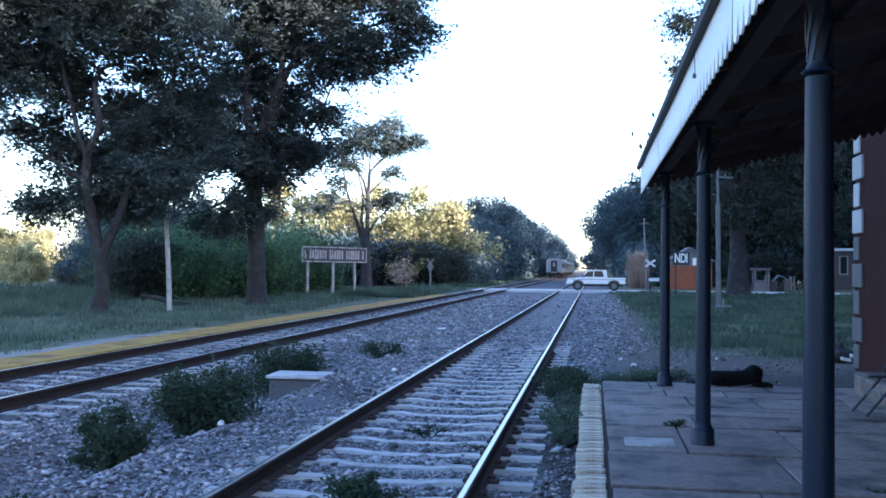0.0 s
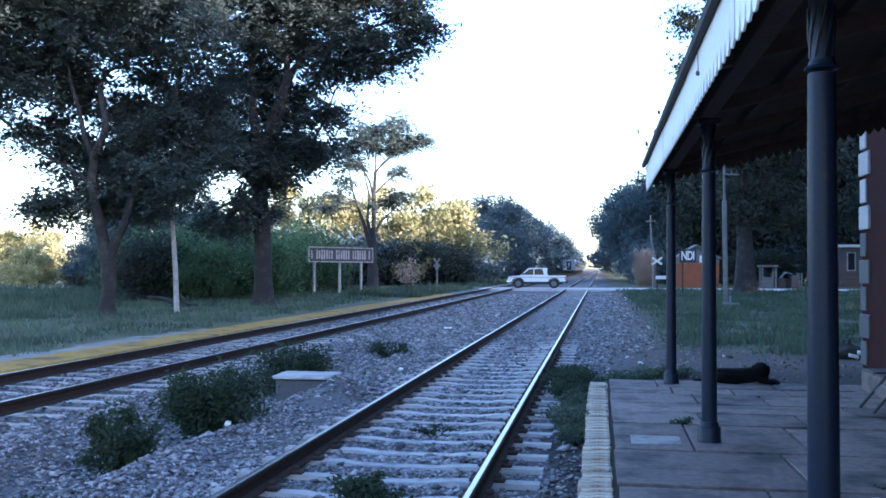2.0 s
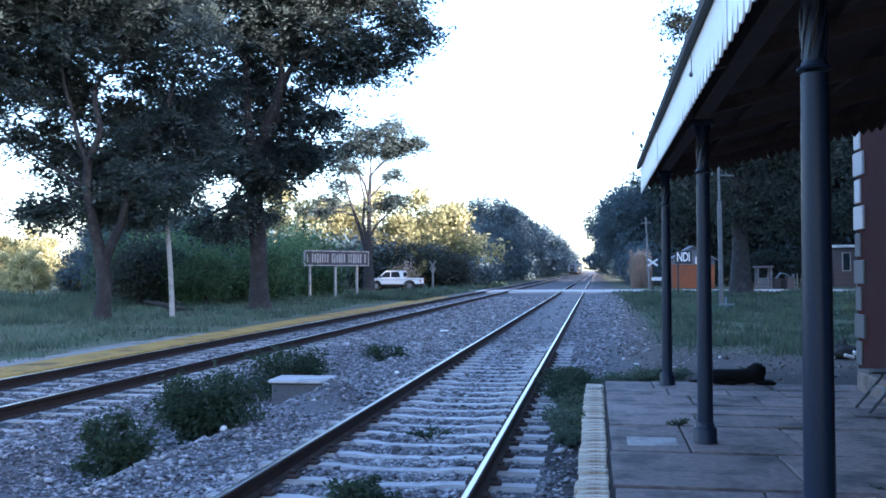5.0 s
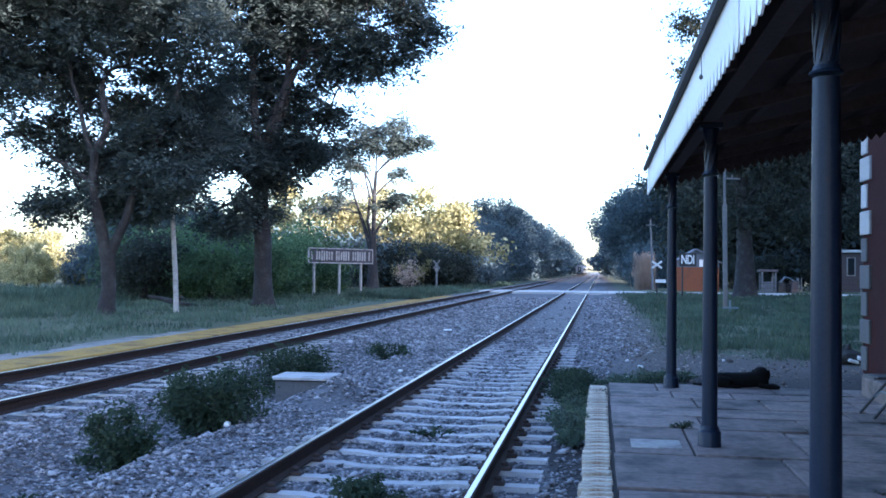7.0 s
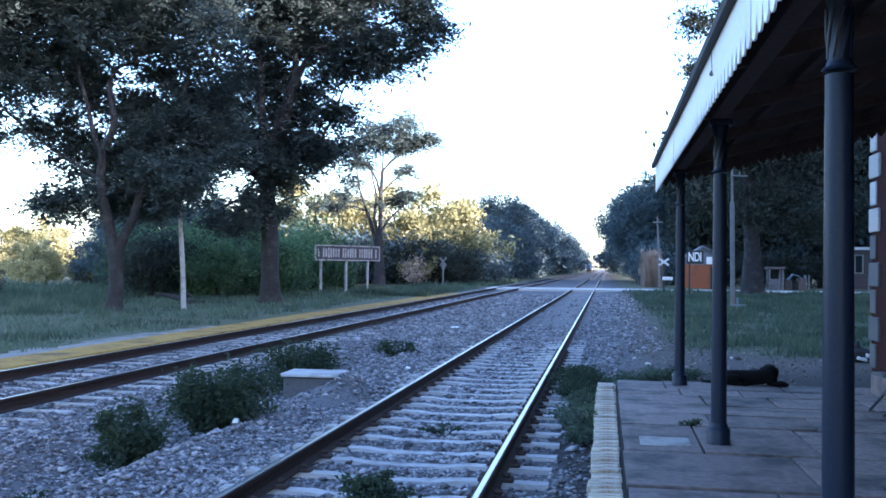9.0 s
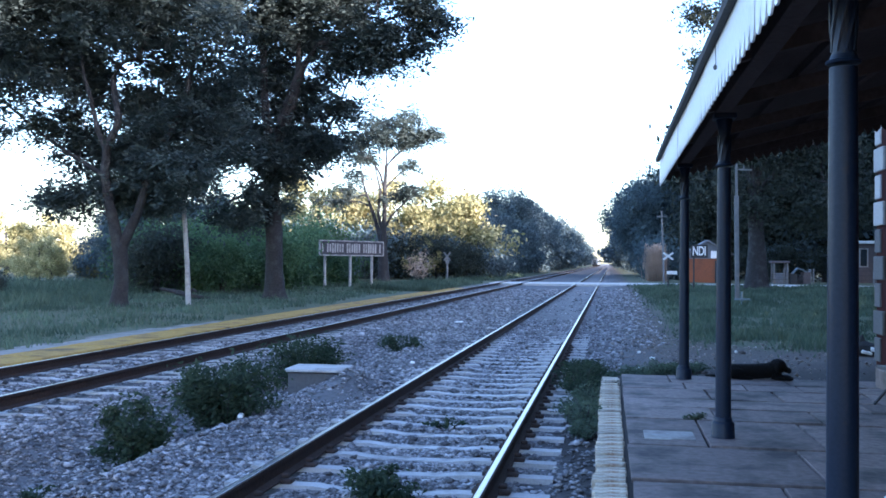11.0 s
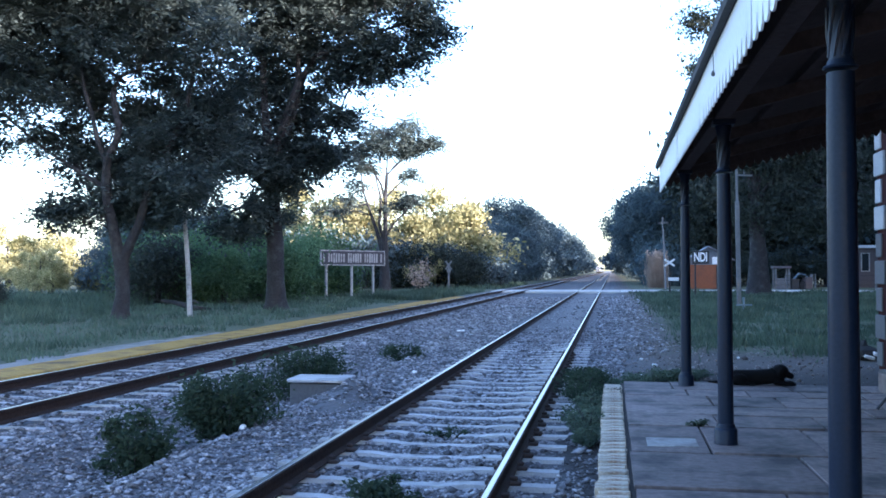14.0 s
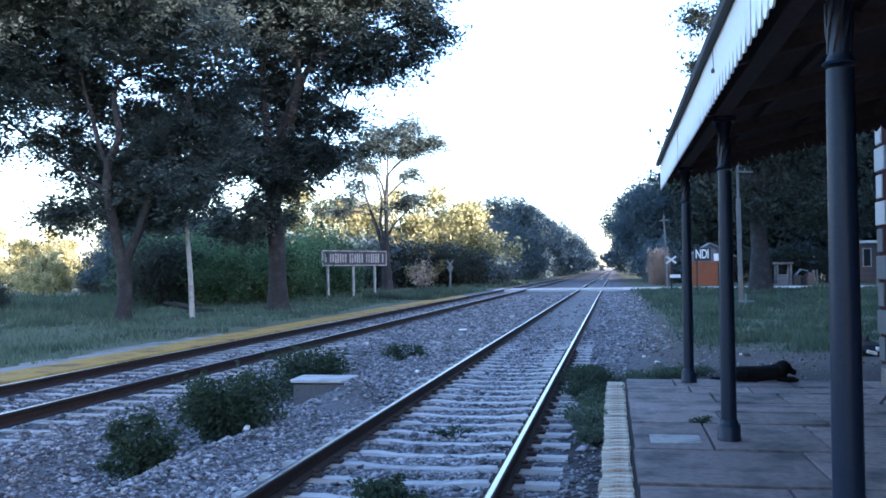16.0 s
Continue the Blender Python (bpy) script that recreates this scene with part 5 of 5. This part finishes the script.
def build_dog():
    dog = thing("dog", "black dog lying on the platform edge with forelegs stretched out", "dog", pose(1.92, 13.72, 0.0))
    torso = Shape().tube([(-0.36, 0, 0.09), (-0.30, 0, 0.115), (-0.15, 0, 0.115), (0.05, 0, 0.115), (0.22, 0, 0.13), (0.33, 0, 0.15), (0.38, 0, 0.16)], [0.05, 0.105, 0.112, 0.114, 0.118, 0.12, 0.08], 14)
    part("body", torso, M["fur"], dog, smooth=True)
    for y in (-0.09, 0.09):
        part("foreleg", Shape().tube([(0.30, y, 0.06), (0.42, y, 0.034), (0.55, y, 0.03), (0.60, y, 0.028)], [0.045, 0.036, 0.032, 0.022], 9), M["fur"], dog, smooth=True)
        part("thigh", blob(Shape(), (-0.22, y * 1.15, 0.09), (0.15, 0.06, 0.085)), M["fur"], dog, smooth=True)
        part("hind_foot", Shape().tube([(-0.20, y * 1.3, 0.03), (-0.05, y * 1.35, 0.026), (0.02, y * 1.35, 0.022)], [0.034, 0.03, 0.02], 8), M["fur"], dog, smooth=True)
    part("tail", Shape().tube([(-0.36, 0, 0.07), (-0.5, 0.05, 0.03), (-0.64, 0.12, 0.022)], [0.035, 0.024, 0.012], 8), M["fur"], dog, smooth=True)
    part("neck", Shape().tube([(0.28, 0, 0.12), (0.32, 0, 0.16), (0.35, 0, 0.20)], [0.115, 0.12, 0.11], 12), M["fur"], dog, smooth=True)
    part("chest", blob(Shape(), (0.36, 0, 0.10), (0.10, 0.115, 0.10)), M["fur"], dog, smooth=True)
    head = part("head", blob(Shape(), (0.0, 0, 0.0), (0.125, 0.118, 0.112)), M["fur"], dog, smooth=True)
    head.location = (0.38, 0, 0.225)
    part("muzzle", Shape().tube([(0.05, 0, 0.0), (0.13, 0, -0.02), (0.185, 0, -0.03), (0.20, 0, -0.03)], [0.06, 0.048, 0.04, 0.02], 10), M["fur"], head, smooth=True)
    for y in (-1, 1):
        part("ear", blob(Shape(), (-0.012, y * 0.112, -0.01), (0.045, 0.022, 0.075)), M["fur"], head, smooth=True)
    dog.scale = (0.93, 0.93, 0.93)
    return dog, head


DOG, DOG_HEAD = build_dog()


# ---- weeds, grass ----
def weed(name, label, x, y, w, d, h, leaves, size, seed, z=None, category="weed", stems=10, group="weeds in the ballast", material=None):
    r = np.random.default_rng(seed)
    z = ground_z(x, y) if z is None else z
    plant = thing(name, label, category, pose(x, y, z), group)
    st, tips = Shape(), []
    for i in range(stems):
        a, q = r.uniform(0, 2 * math.pi), r.uniform(0.15, 1.0) ** 0.6
        tip = (q * w / 2 * math.cos(a), q * d / 2 * math.sin(a), h * r.uniform(0.45, 1.1) * (1.1 - 0.5 * q))
        st.tube([(tip[0] * 0.15, tip[1] * 0.15, -0.05), (tip[0] * 0.6, tip[1] * 0.6, tip[2] * 0.6), tip], [0.008, 0.006, 0.003], 5)
        tips += [(tip[0] * k, tip[1] * k, tip[2] * k) for k in (0.4, 0.65, 0.85, 1.0, 1.08)]
    tagged(part("stalk", st, M["bark"], plant), kind="stuff")
    q = leaf_quads(r, np.array(tips), np.array([[w * 0.09, d * 0.09, h * 0.07]] * len(tips)), leaves, size, 0.3)
    q[:, :, 2] = np.maximum(q[:, :, 2], 0.0)
    tagged(part("leaves", quads_mesh("leaves", q, material or M["leaf_weed"]), None, plant), kind="stuff")
    return plant


LW = "dark green leafy weed growing in the ballast"
weed("weed", LW, -4.55, 8.40, 0.66, 0.55, 0.72, 2600, 0.034, 1, stems=16)
weed("weed", "large dense dark green weed growing in the ballast", -4.40, 10.25, 1.1, 0.85, 0.98, 6200, 0.034, 17, stems=24)
weed("weed", "broad dark green weed behind the concrete box", -4.95, 14.8, 1.5, 1.0, 0.84, 5200, 0.034, 3, stems=28)
weed("weed", LW, -4.28, 19.1, 0.8, 0.9, 0.38, 1200, 0.034, 4, stems=12)
weed("weed", "leafy weed growing between the rails", -1.70, 6.90, 0.54, 0.45, 0.27, 1900, 0.026, 5, stems=16)
weed("weed", "low sparse weed in the ballast", -4.75, 7.2, 0.4, 0.3, 0.16, 300, 0.025, 6, stems=7)
weed("weed", "low sparse weed between the rails", -1.75, 10.0, 0.35, 0.4, 0.12, 200, 0.025, 7, stems=6)
for i, (x, y, w, d, h) in enumerate(((-0.27, 9.9, 0.26, 0.7, 0.20), (-0.30, 10.5, 0.36, 0.8, 0.30), (-0.36, 11.3, 0.5, 0.9, 0.28), (-0.28, 12.2, 0.34, 0.8, 0.34),
                                     (-0.40, 13.0, 0.55, 0.9, 0.36), (-0.42, 13.9, 0.6, 1.0, 0.42), (-0.36, 14.8, 0.6, 1.0, 0.36), (-0.5, 15.8, 0.5, 1.0, 0.22))):
    weed("weed", "soft green weeds and grass crowding against the platform edge", x, y, w * (1.2 if i < 4 else 1.35), d * 1.2, h * 0.85, 1100 if i < 4 else 1900, 0.022, 30 + i, stems=40, group="weeds along the platform", material=M["grass"] if i < 4 else None)
for i, (x, y, w, h) in enumerate(((0.25, 14.3, 0.6, 0.16), (0.80, 14.45, 0.6, 0.22), (0.45, 14.9, 0.5, 0.14), (1.1, 15.3, 0.6, 0.12))):
    weed("weed", "low weeds at the end of the platform", x, y, w * 1.25, 0.7, h * 1.35, 1700, 0.024, 40 + i, stems=26, group="weeds along the platform", material=M["grass"])
weed("grass_tuft", "small tuft of grass in a platform joint", 0.83, 9.98, 0.24, 0.06, 0.10, 260, 0.016, 50, z=-0.01, category="grass tuft", material=M["grass"], stems=9, group="tufts in the joints")
weed("grass_tuft", "small tuft of grass in a platform joint", 2.1, 7.3, 0.2, 0.08, 0.05, 70, 0.016, 51, z=-0.01, category="grass tuft", stems=8, group="tufts in the joints")
weed("dry_shrub", "brown half-dry shrub in the grass beyond the platform", -16.2, 79.0, 2.4, 2.0, 2.5, 800, 0.10, 52, category="shrub", stems=44, group="dry shrubs", material=M["straw"])


def blades(r, n, x, y, z, height, lean=0.35, width=0.012):
    """Upright narrow triangles with their feet at x, y, z."""
    a = r.uniform(0, 2 * math.pi, n)
    h = height * r.uniform(0.5, 1.3, n)
    b = r.uniform(0, 2 * math.pi, n)
    foot = np.stack([x, y, z], 1)
    side = np.stack([np.cos(a), np.sin(a), np.zeros(n)], 1) * (width * r.uniform(0.7, 1.5, n))[:, None]
    tip = foot + np.stack([np.cos(b) * lean * h, np.sin(b) * lean * h, h], 1)
    return np.stack([foot - side, foot + side, tip], 1)


def build_plume():
    r = np.random.default_rng(61)
    plume = thing("pampas_grass", "tall clump of dry beige plume grass beside the crossing", "tall grass", pose(4.2, 90, -0.08))
    n = 9000
    q = blades(r, n, r.normal(0, 0.27, n), r.normal(0, 0.27, n), np.zeros(n), 2.4, 0.22, 0.02)
    part("blades", quads_mesh("blades", q, M["straw"], 3), None, plume)
    c = np.stack([r.normal(0, 0.38, 160), r.normal(0, 0.38, 160), r.uniform(1.4, 3.2, 160)], 1)
    part("plumes", quads_mesh("plumes", leaf_quads(r, c, np.array([[0.08, 0.08, 0.22]] * 160), 5000, 0.09, 0.0, -1.2), M["straw"]), None, plume)


build_plume()


def build_grass():
    r = np.random.default_rng(62)

    def field(name, label, n, xr, yr, height, keep, width=0.012):
        x, y = r.uniform(*xr, n), yr[0] + (yr[1] - yr[0]) * r.uniform(0, 1, n) ** 1.6
        clump = np.array([noise.noise(Vector((p * 0.6, q * 0.6, 3))) + 0.5 * noise.noise(Vector((p * 2.2, q * 2.2, 8))) for p, q in zip(x, y)])
        ok = keep(x, y, clump)
        x, y, clump = x[ok], y[ok], clump[ok]
        z = np.array([ground_z(p, q) for p, q in zip(x, y)]) - 0.01
        q = blades(r, len(x), x, y, z, height * (1.0 + 1.5 * np.clip(clump, -0.5, 1)) * (1 + y * 0.004), 0.45, width * (1 + y * 0.03))
        single(name, quads_mesh(name, q, M["grass"], 3), None, label, "grass", kind="stuff")

    field("lawn_grass", "rough green grass on the ground beside the station", 130000, (1.2, 24), (16.5, 72), 0.14,
          lambda x, y, c: (y + 2.5 * c + r.normal(0, 0.8, len(x)) > 20.3) & (x > 1.7 + 1.2 * c + r.normal(0, 0.35, len(x))) & (x < 0.36 * y + 2) & (r.uniform(0, 1, len(x)) < 0.68 + 1.1 * c))
    field("verge_grass", "rough green grass behind the far platform", 90000, (-34, -10.4), (10, 72), 0.13,
          lambda x, y, c: (x < -10.8 + 0.9 * c) & (x > -0.95 * y - 4) & (r.uniform(0, 1, len(x)) < 0.72 + 1.0 * c))
    field("field_grass", "tall grass under the shade trees", 26000, (-44, -18), (24, 58), 0.27,
          lambda x, y, c: (x < -0.42 * y - 4.5 + 2 * c) & (c > -0.25), 0.014)
    field("roadside_grass", "tufts of grass along the tracks near the crossing", 16000, (-14, -9.7), (50, 110), 0.22, lambda x, y, c: (abs(y - 77) > 4.5))


build_grass()


# ---- ballast stones ----
def build_ballast():
    r = np.random.default_rng(70)
    n = 132000
    y = 4.6 + (62 - 4.6) * r.uniform(0, 1, n) ** 2.5
    x = r.uniform(-9.0, 0.2, n) + np.where(y > 20, r.uniform(0, 1, n) ** 2 * 1.3, 0)
    # the cribs of the main line are well filled
    m = 30000
    x = np.concatenate([x, r.uniform(-3.15, -0.66, m)])
    y = np.concatenate([y, 5.0 + 24.0 * r.uniform(0, 1, m) ** 1.3])
    n += m
    ok = (x > -0.82 * y - 0.5) & ~((x > -0.12) & (y < 14)) & ~((abs(x + 4.12) < 0.44) & (abs(y - 12.9) < 0.42))
    ok &= ~((x > -0.62) & (y < 17) & (r.uniform(0, 1, n) < 0.5))
    # main line: clean stones thin out where earth has filled the track
    ok &= ~((x > -3.2) & (x < -0.55) & (r.uniform(0, 1, n) < 0.93 * np.clip((y - 20) / 11, 0, 1)))
    x, y = x[ok], y[ok]
    # stones lie in the cribs, not on the sleepers
    d1 = np.abs((y + 4.2 + 0.3) % 0.6 - 0.3)
    on1 = (np.abs(x - (RAIL_R - GAUGE / 2)) < 1.32) & (d1 < 0.09) & (y < 26) & (r.uniform(0, 1, len(x)) > 0.03)
    d2 = np.abs((y - 8.0 + 0.3) % 0.6 - 0.3)
    on2 = (np.abs(x - (SEC_R - GAUGE / 2)) < 1.32) & (d2 < 0.09) & (r.uniform(0, 1, len(x)) > 0.25)
    rails = np.min([np.abs(x - v) for v in (RAIL_R, RAIL_R - GAUGE, SEC_R, SEC_R - GAUGE)], axis=0) < 0.075
    ok = ~(on1 | on2 | rails)
    x, y = x[ok], y[ok]
    n = len(x)
    on_line = np.abs(x - (RAIL_R - GAUGE / 2)) < 1.3
    z = np.array([ground_z(p, q) for p, q in zip(x, y)])
    size = r.gamma(4.5, 0.0037, n) + 0.006
    size *= 1 + np.clip(y - 12, 0, 40) * 0.022
    dirs = np.array([(1, 0, 0), (0, 1, 0), (-1, 0, 0), (0, -1, 0), (0, 0, 1), (0, 0, -1)], float)
    tri = np.array([(0, 1, 4), (1, 2, 4), (2, 3, 4), (3, 0, 4), (1, 0, 5), (2, 1, 5), (3, 2, 5), (0, 3, 5)])
    v = dirs[None] * (size[:, None, None] * r.uniform(0.65, 1.25, (n, 6, 3))) * np.array([1.45, 0.95, 0.75])
    v += r.normal(0, 0.16, (n, 6, 3)) * size[:, None, None]
    a, b = r.uniform(0, 2 * math.pi, n), r.uniform(-0.7, 0.7, n)
    ca, sa, cb, sb = np.cos(a), np.sin(a), np.cos(b), np.sin(b)
    vy, vz = v[:, :, 1] * cb[:, None] - v[:, :, 2] * sb[:, None], v[:, :, 1] * sb[:, None] + v[:, :, 2] * cb[:, None]
    vx, vy = v[:, :, 0] * ca[:, None] - vy * sa[:, None], v[:, :, 0] * sa[:, None] + vy * ca[:, None]
    v = np.stack([vx + x[:, None], vy + y[:, None], vz * 0.8 + (z - np.where(on_line, 0.010, 0.0) + size * r.uniform(-0.2, 0.8, n))[:, None]], 2)
    faces = (tri[None] + (np.arange(n) * 6)[:, None, None]).reshape(-1, 3)
    single("ballast", tri_soup("ballast", v.reshape(-1, 3), faces, M["stone"]), None, "grey crushed stone ballast", "gravel", kind="stuff")


build_ballast()


def build_rubble():
    """Bits of brick, stone and dry leaves on the trodden earth."""
    r = np.random.default_rng(71)
    n = 4200
    x, y = r.uniform(0.0, 7.5, n), 13.9 + 9.0 * r.uniform(0, 1, n)
    ok = ~((x > WALL_X - 0.1) & (y < WALL_Y + 0.1)) & (r.uniform(0, 1, n) < np.clip(1.3 - x * 0.22, 0.15, 1))
    x, y = x[ok], y[ok]
    n = len(x)
    z = np.array([ground_z(p, q) for p, q in zip(x, y)])
    size = r.gamma(2.0, 0.0065, n) + 0.003
    dirs = np.array([(1, 0, 0), (0, 1, 0), (-1, 0, 0), (0, -1, 0), (0, 0, 1), (0, 0, -1)], float)
    tri = np.array([(0, 1, 4), (1, 2, 4), (2, 3, 4), (3, 0, 4), (1, 0, 5), (2, 1, 5), (3, 2, 5), (0, 3, 5)])
    v = dirs[None] * (size[:, None, None] * r.uniform(0.6, 1.3, (n, 6, 3))) + r.normal(0, 0.2, (n, 6, 3)) * size[:, None, None]
    v += np.stack([x, y, z + size * 0.3], 1)[:, None]
    faces = (tri[None] + (np.arange(n) * 6)[:, None, None]).reshape(-1, 3)
    single("rubble", tri_soup("rubble", v.reshape(-1, 3), faces, M["rubble"]), None, "small stones and brick bits on trodden earth", "rubble", kind="stuff")


build_rubble()


# ---- flagstones and edge bricks of the platform ----
FLAG_JOINTS = (13.06, 12.41, 11.52, 10.83, 9.98, 8.55, 7.13)


def build_flags():
    r = random.Random(31)
    y, course = 13.90, 0
    while y > -3.5:
        d = y - FLAG_JOINTS[course] if course < len(FLAG_JOINTS) else r.uniform(1.1, 1.4)
        course += 1
        x = 0.135
        while x < WALL_X - 0.05:
            w = min(r.uniform(0.65, 1.55), WALL_X - 0.02 - x)
            if WALL_X - x - w < 0.4:
                w = WALL_X - 0.02 - x
            g = r.uniform(0.008, 0.020)
            s = Shape()
            k = r.uniform(0.010, 0.046)
            c = [(x + g, y - d + k), (x + w - g, y - d + k), (x + w - g, y - k), (x + g, y - k)]
            c = [(p + r.uniform(-0.012, 0.008), q + r.uniform(-0.022, 0.016)) for p, q in c]
            top = [r.uniform(-0.007, 0.005) for _ in range(4)]
            inset = 0.003
            mx, my = sum(p for p, q in c) / 4, sum(q for p, q in c) / 4
            up = [(p + (inset if p < mx else -inset), q + (inset if q < my else -inset), h) for (p, q), h in zip(c, top)]
            s.put([(p, q, -0.06) for p, q in c] + [(p, q, h - 0.009) for (p, q), h in zip(c, top)] + up,
                  [(0, 1, 5, 4), (1, 2, 6, 5), (2, 3, 7, 6), (3, 0, 4, 7), (4, 5, 9, 8), (5, 6, 10, 9), (6, 7, 11, 10), (7, 4, 8, 11), (8, 9, 10, 11), (3, 2, 1, 0)])
            part("flagstone", s, M["slab"], PLATFORM)
            x += w
        y -= d
    patch = Shape().box(0.30, 0.76, 8.80, 9.22, -0.03, 0.0075, 0.004)
    part("mortar_patch", patch, M["polewhite"], PLATFORM, "pale mortar patch in the paving")
    bricks = [Shape().box(-0.118 - k * 0.004, 0.112 - (k * 3 % 5) * 0.006, -0.049 + 0.003 * (k % 3), 0.046, -0.075, 0.0, 0.006).mesh("edge_brick", M["brick"]) for k in range(6)]
    y, i = 13.45, 0
    while y > -3.5:
        part("edge_brick", bricks[r.randrange(6)], None, PLATFORM, "worn painted edge brick" if i == 0 else "",
             at=pose(r.uniform(-0.008, 0.008), y, 0.004 + r.uniform(-0.014, 0.005), r.uniform(-2.5, 2.5), r.uniform(-1.5, 1.5), r.uniform(-2, 2)))
        y, i = y - 0.112, i + 1
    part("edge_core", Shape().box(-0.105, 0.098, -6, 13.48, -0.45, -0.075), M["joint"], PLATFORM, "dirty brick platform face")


build_flags()


# ---- motion ----
def truck_at(t):
    ts, xs = zip(*TRUCK)
    return float(np.interp(t, ts, xs))


def motions():
    for i, coach in enumerate(COACHES):
        walk(coach, [(t, pose(TRACK2_X, y + 25.0 * i, 0.044)) for t, y in TRAIN])
    walk(PICKUP, [(t, pose(x, ROAD_Y, 0.0, 0, 0, 180)) for t, x in TRUCK])
    steps = [i / 15 for i in range(241)]
    for wheel, x, y in WHEELS:
        walk(wheel, [(t, pose(x, y, WHEEL_R, 0, math.degrees((truck_at(0) - truck_at(t)) / (0.94 * WHEEL_R)), 0)) for t in steps])
    turned, ahead = pose(0.34, 0.0, 0.215, 0, 6, 84), pose(0.40, 0, 0.205, 0, 14, -4)
    walk(DOG_HEAD, [(0.0, turned), (9.1, turned), (9.2, ahead), (11.3, ahead), (16.0, ahead)])


motions()
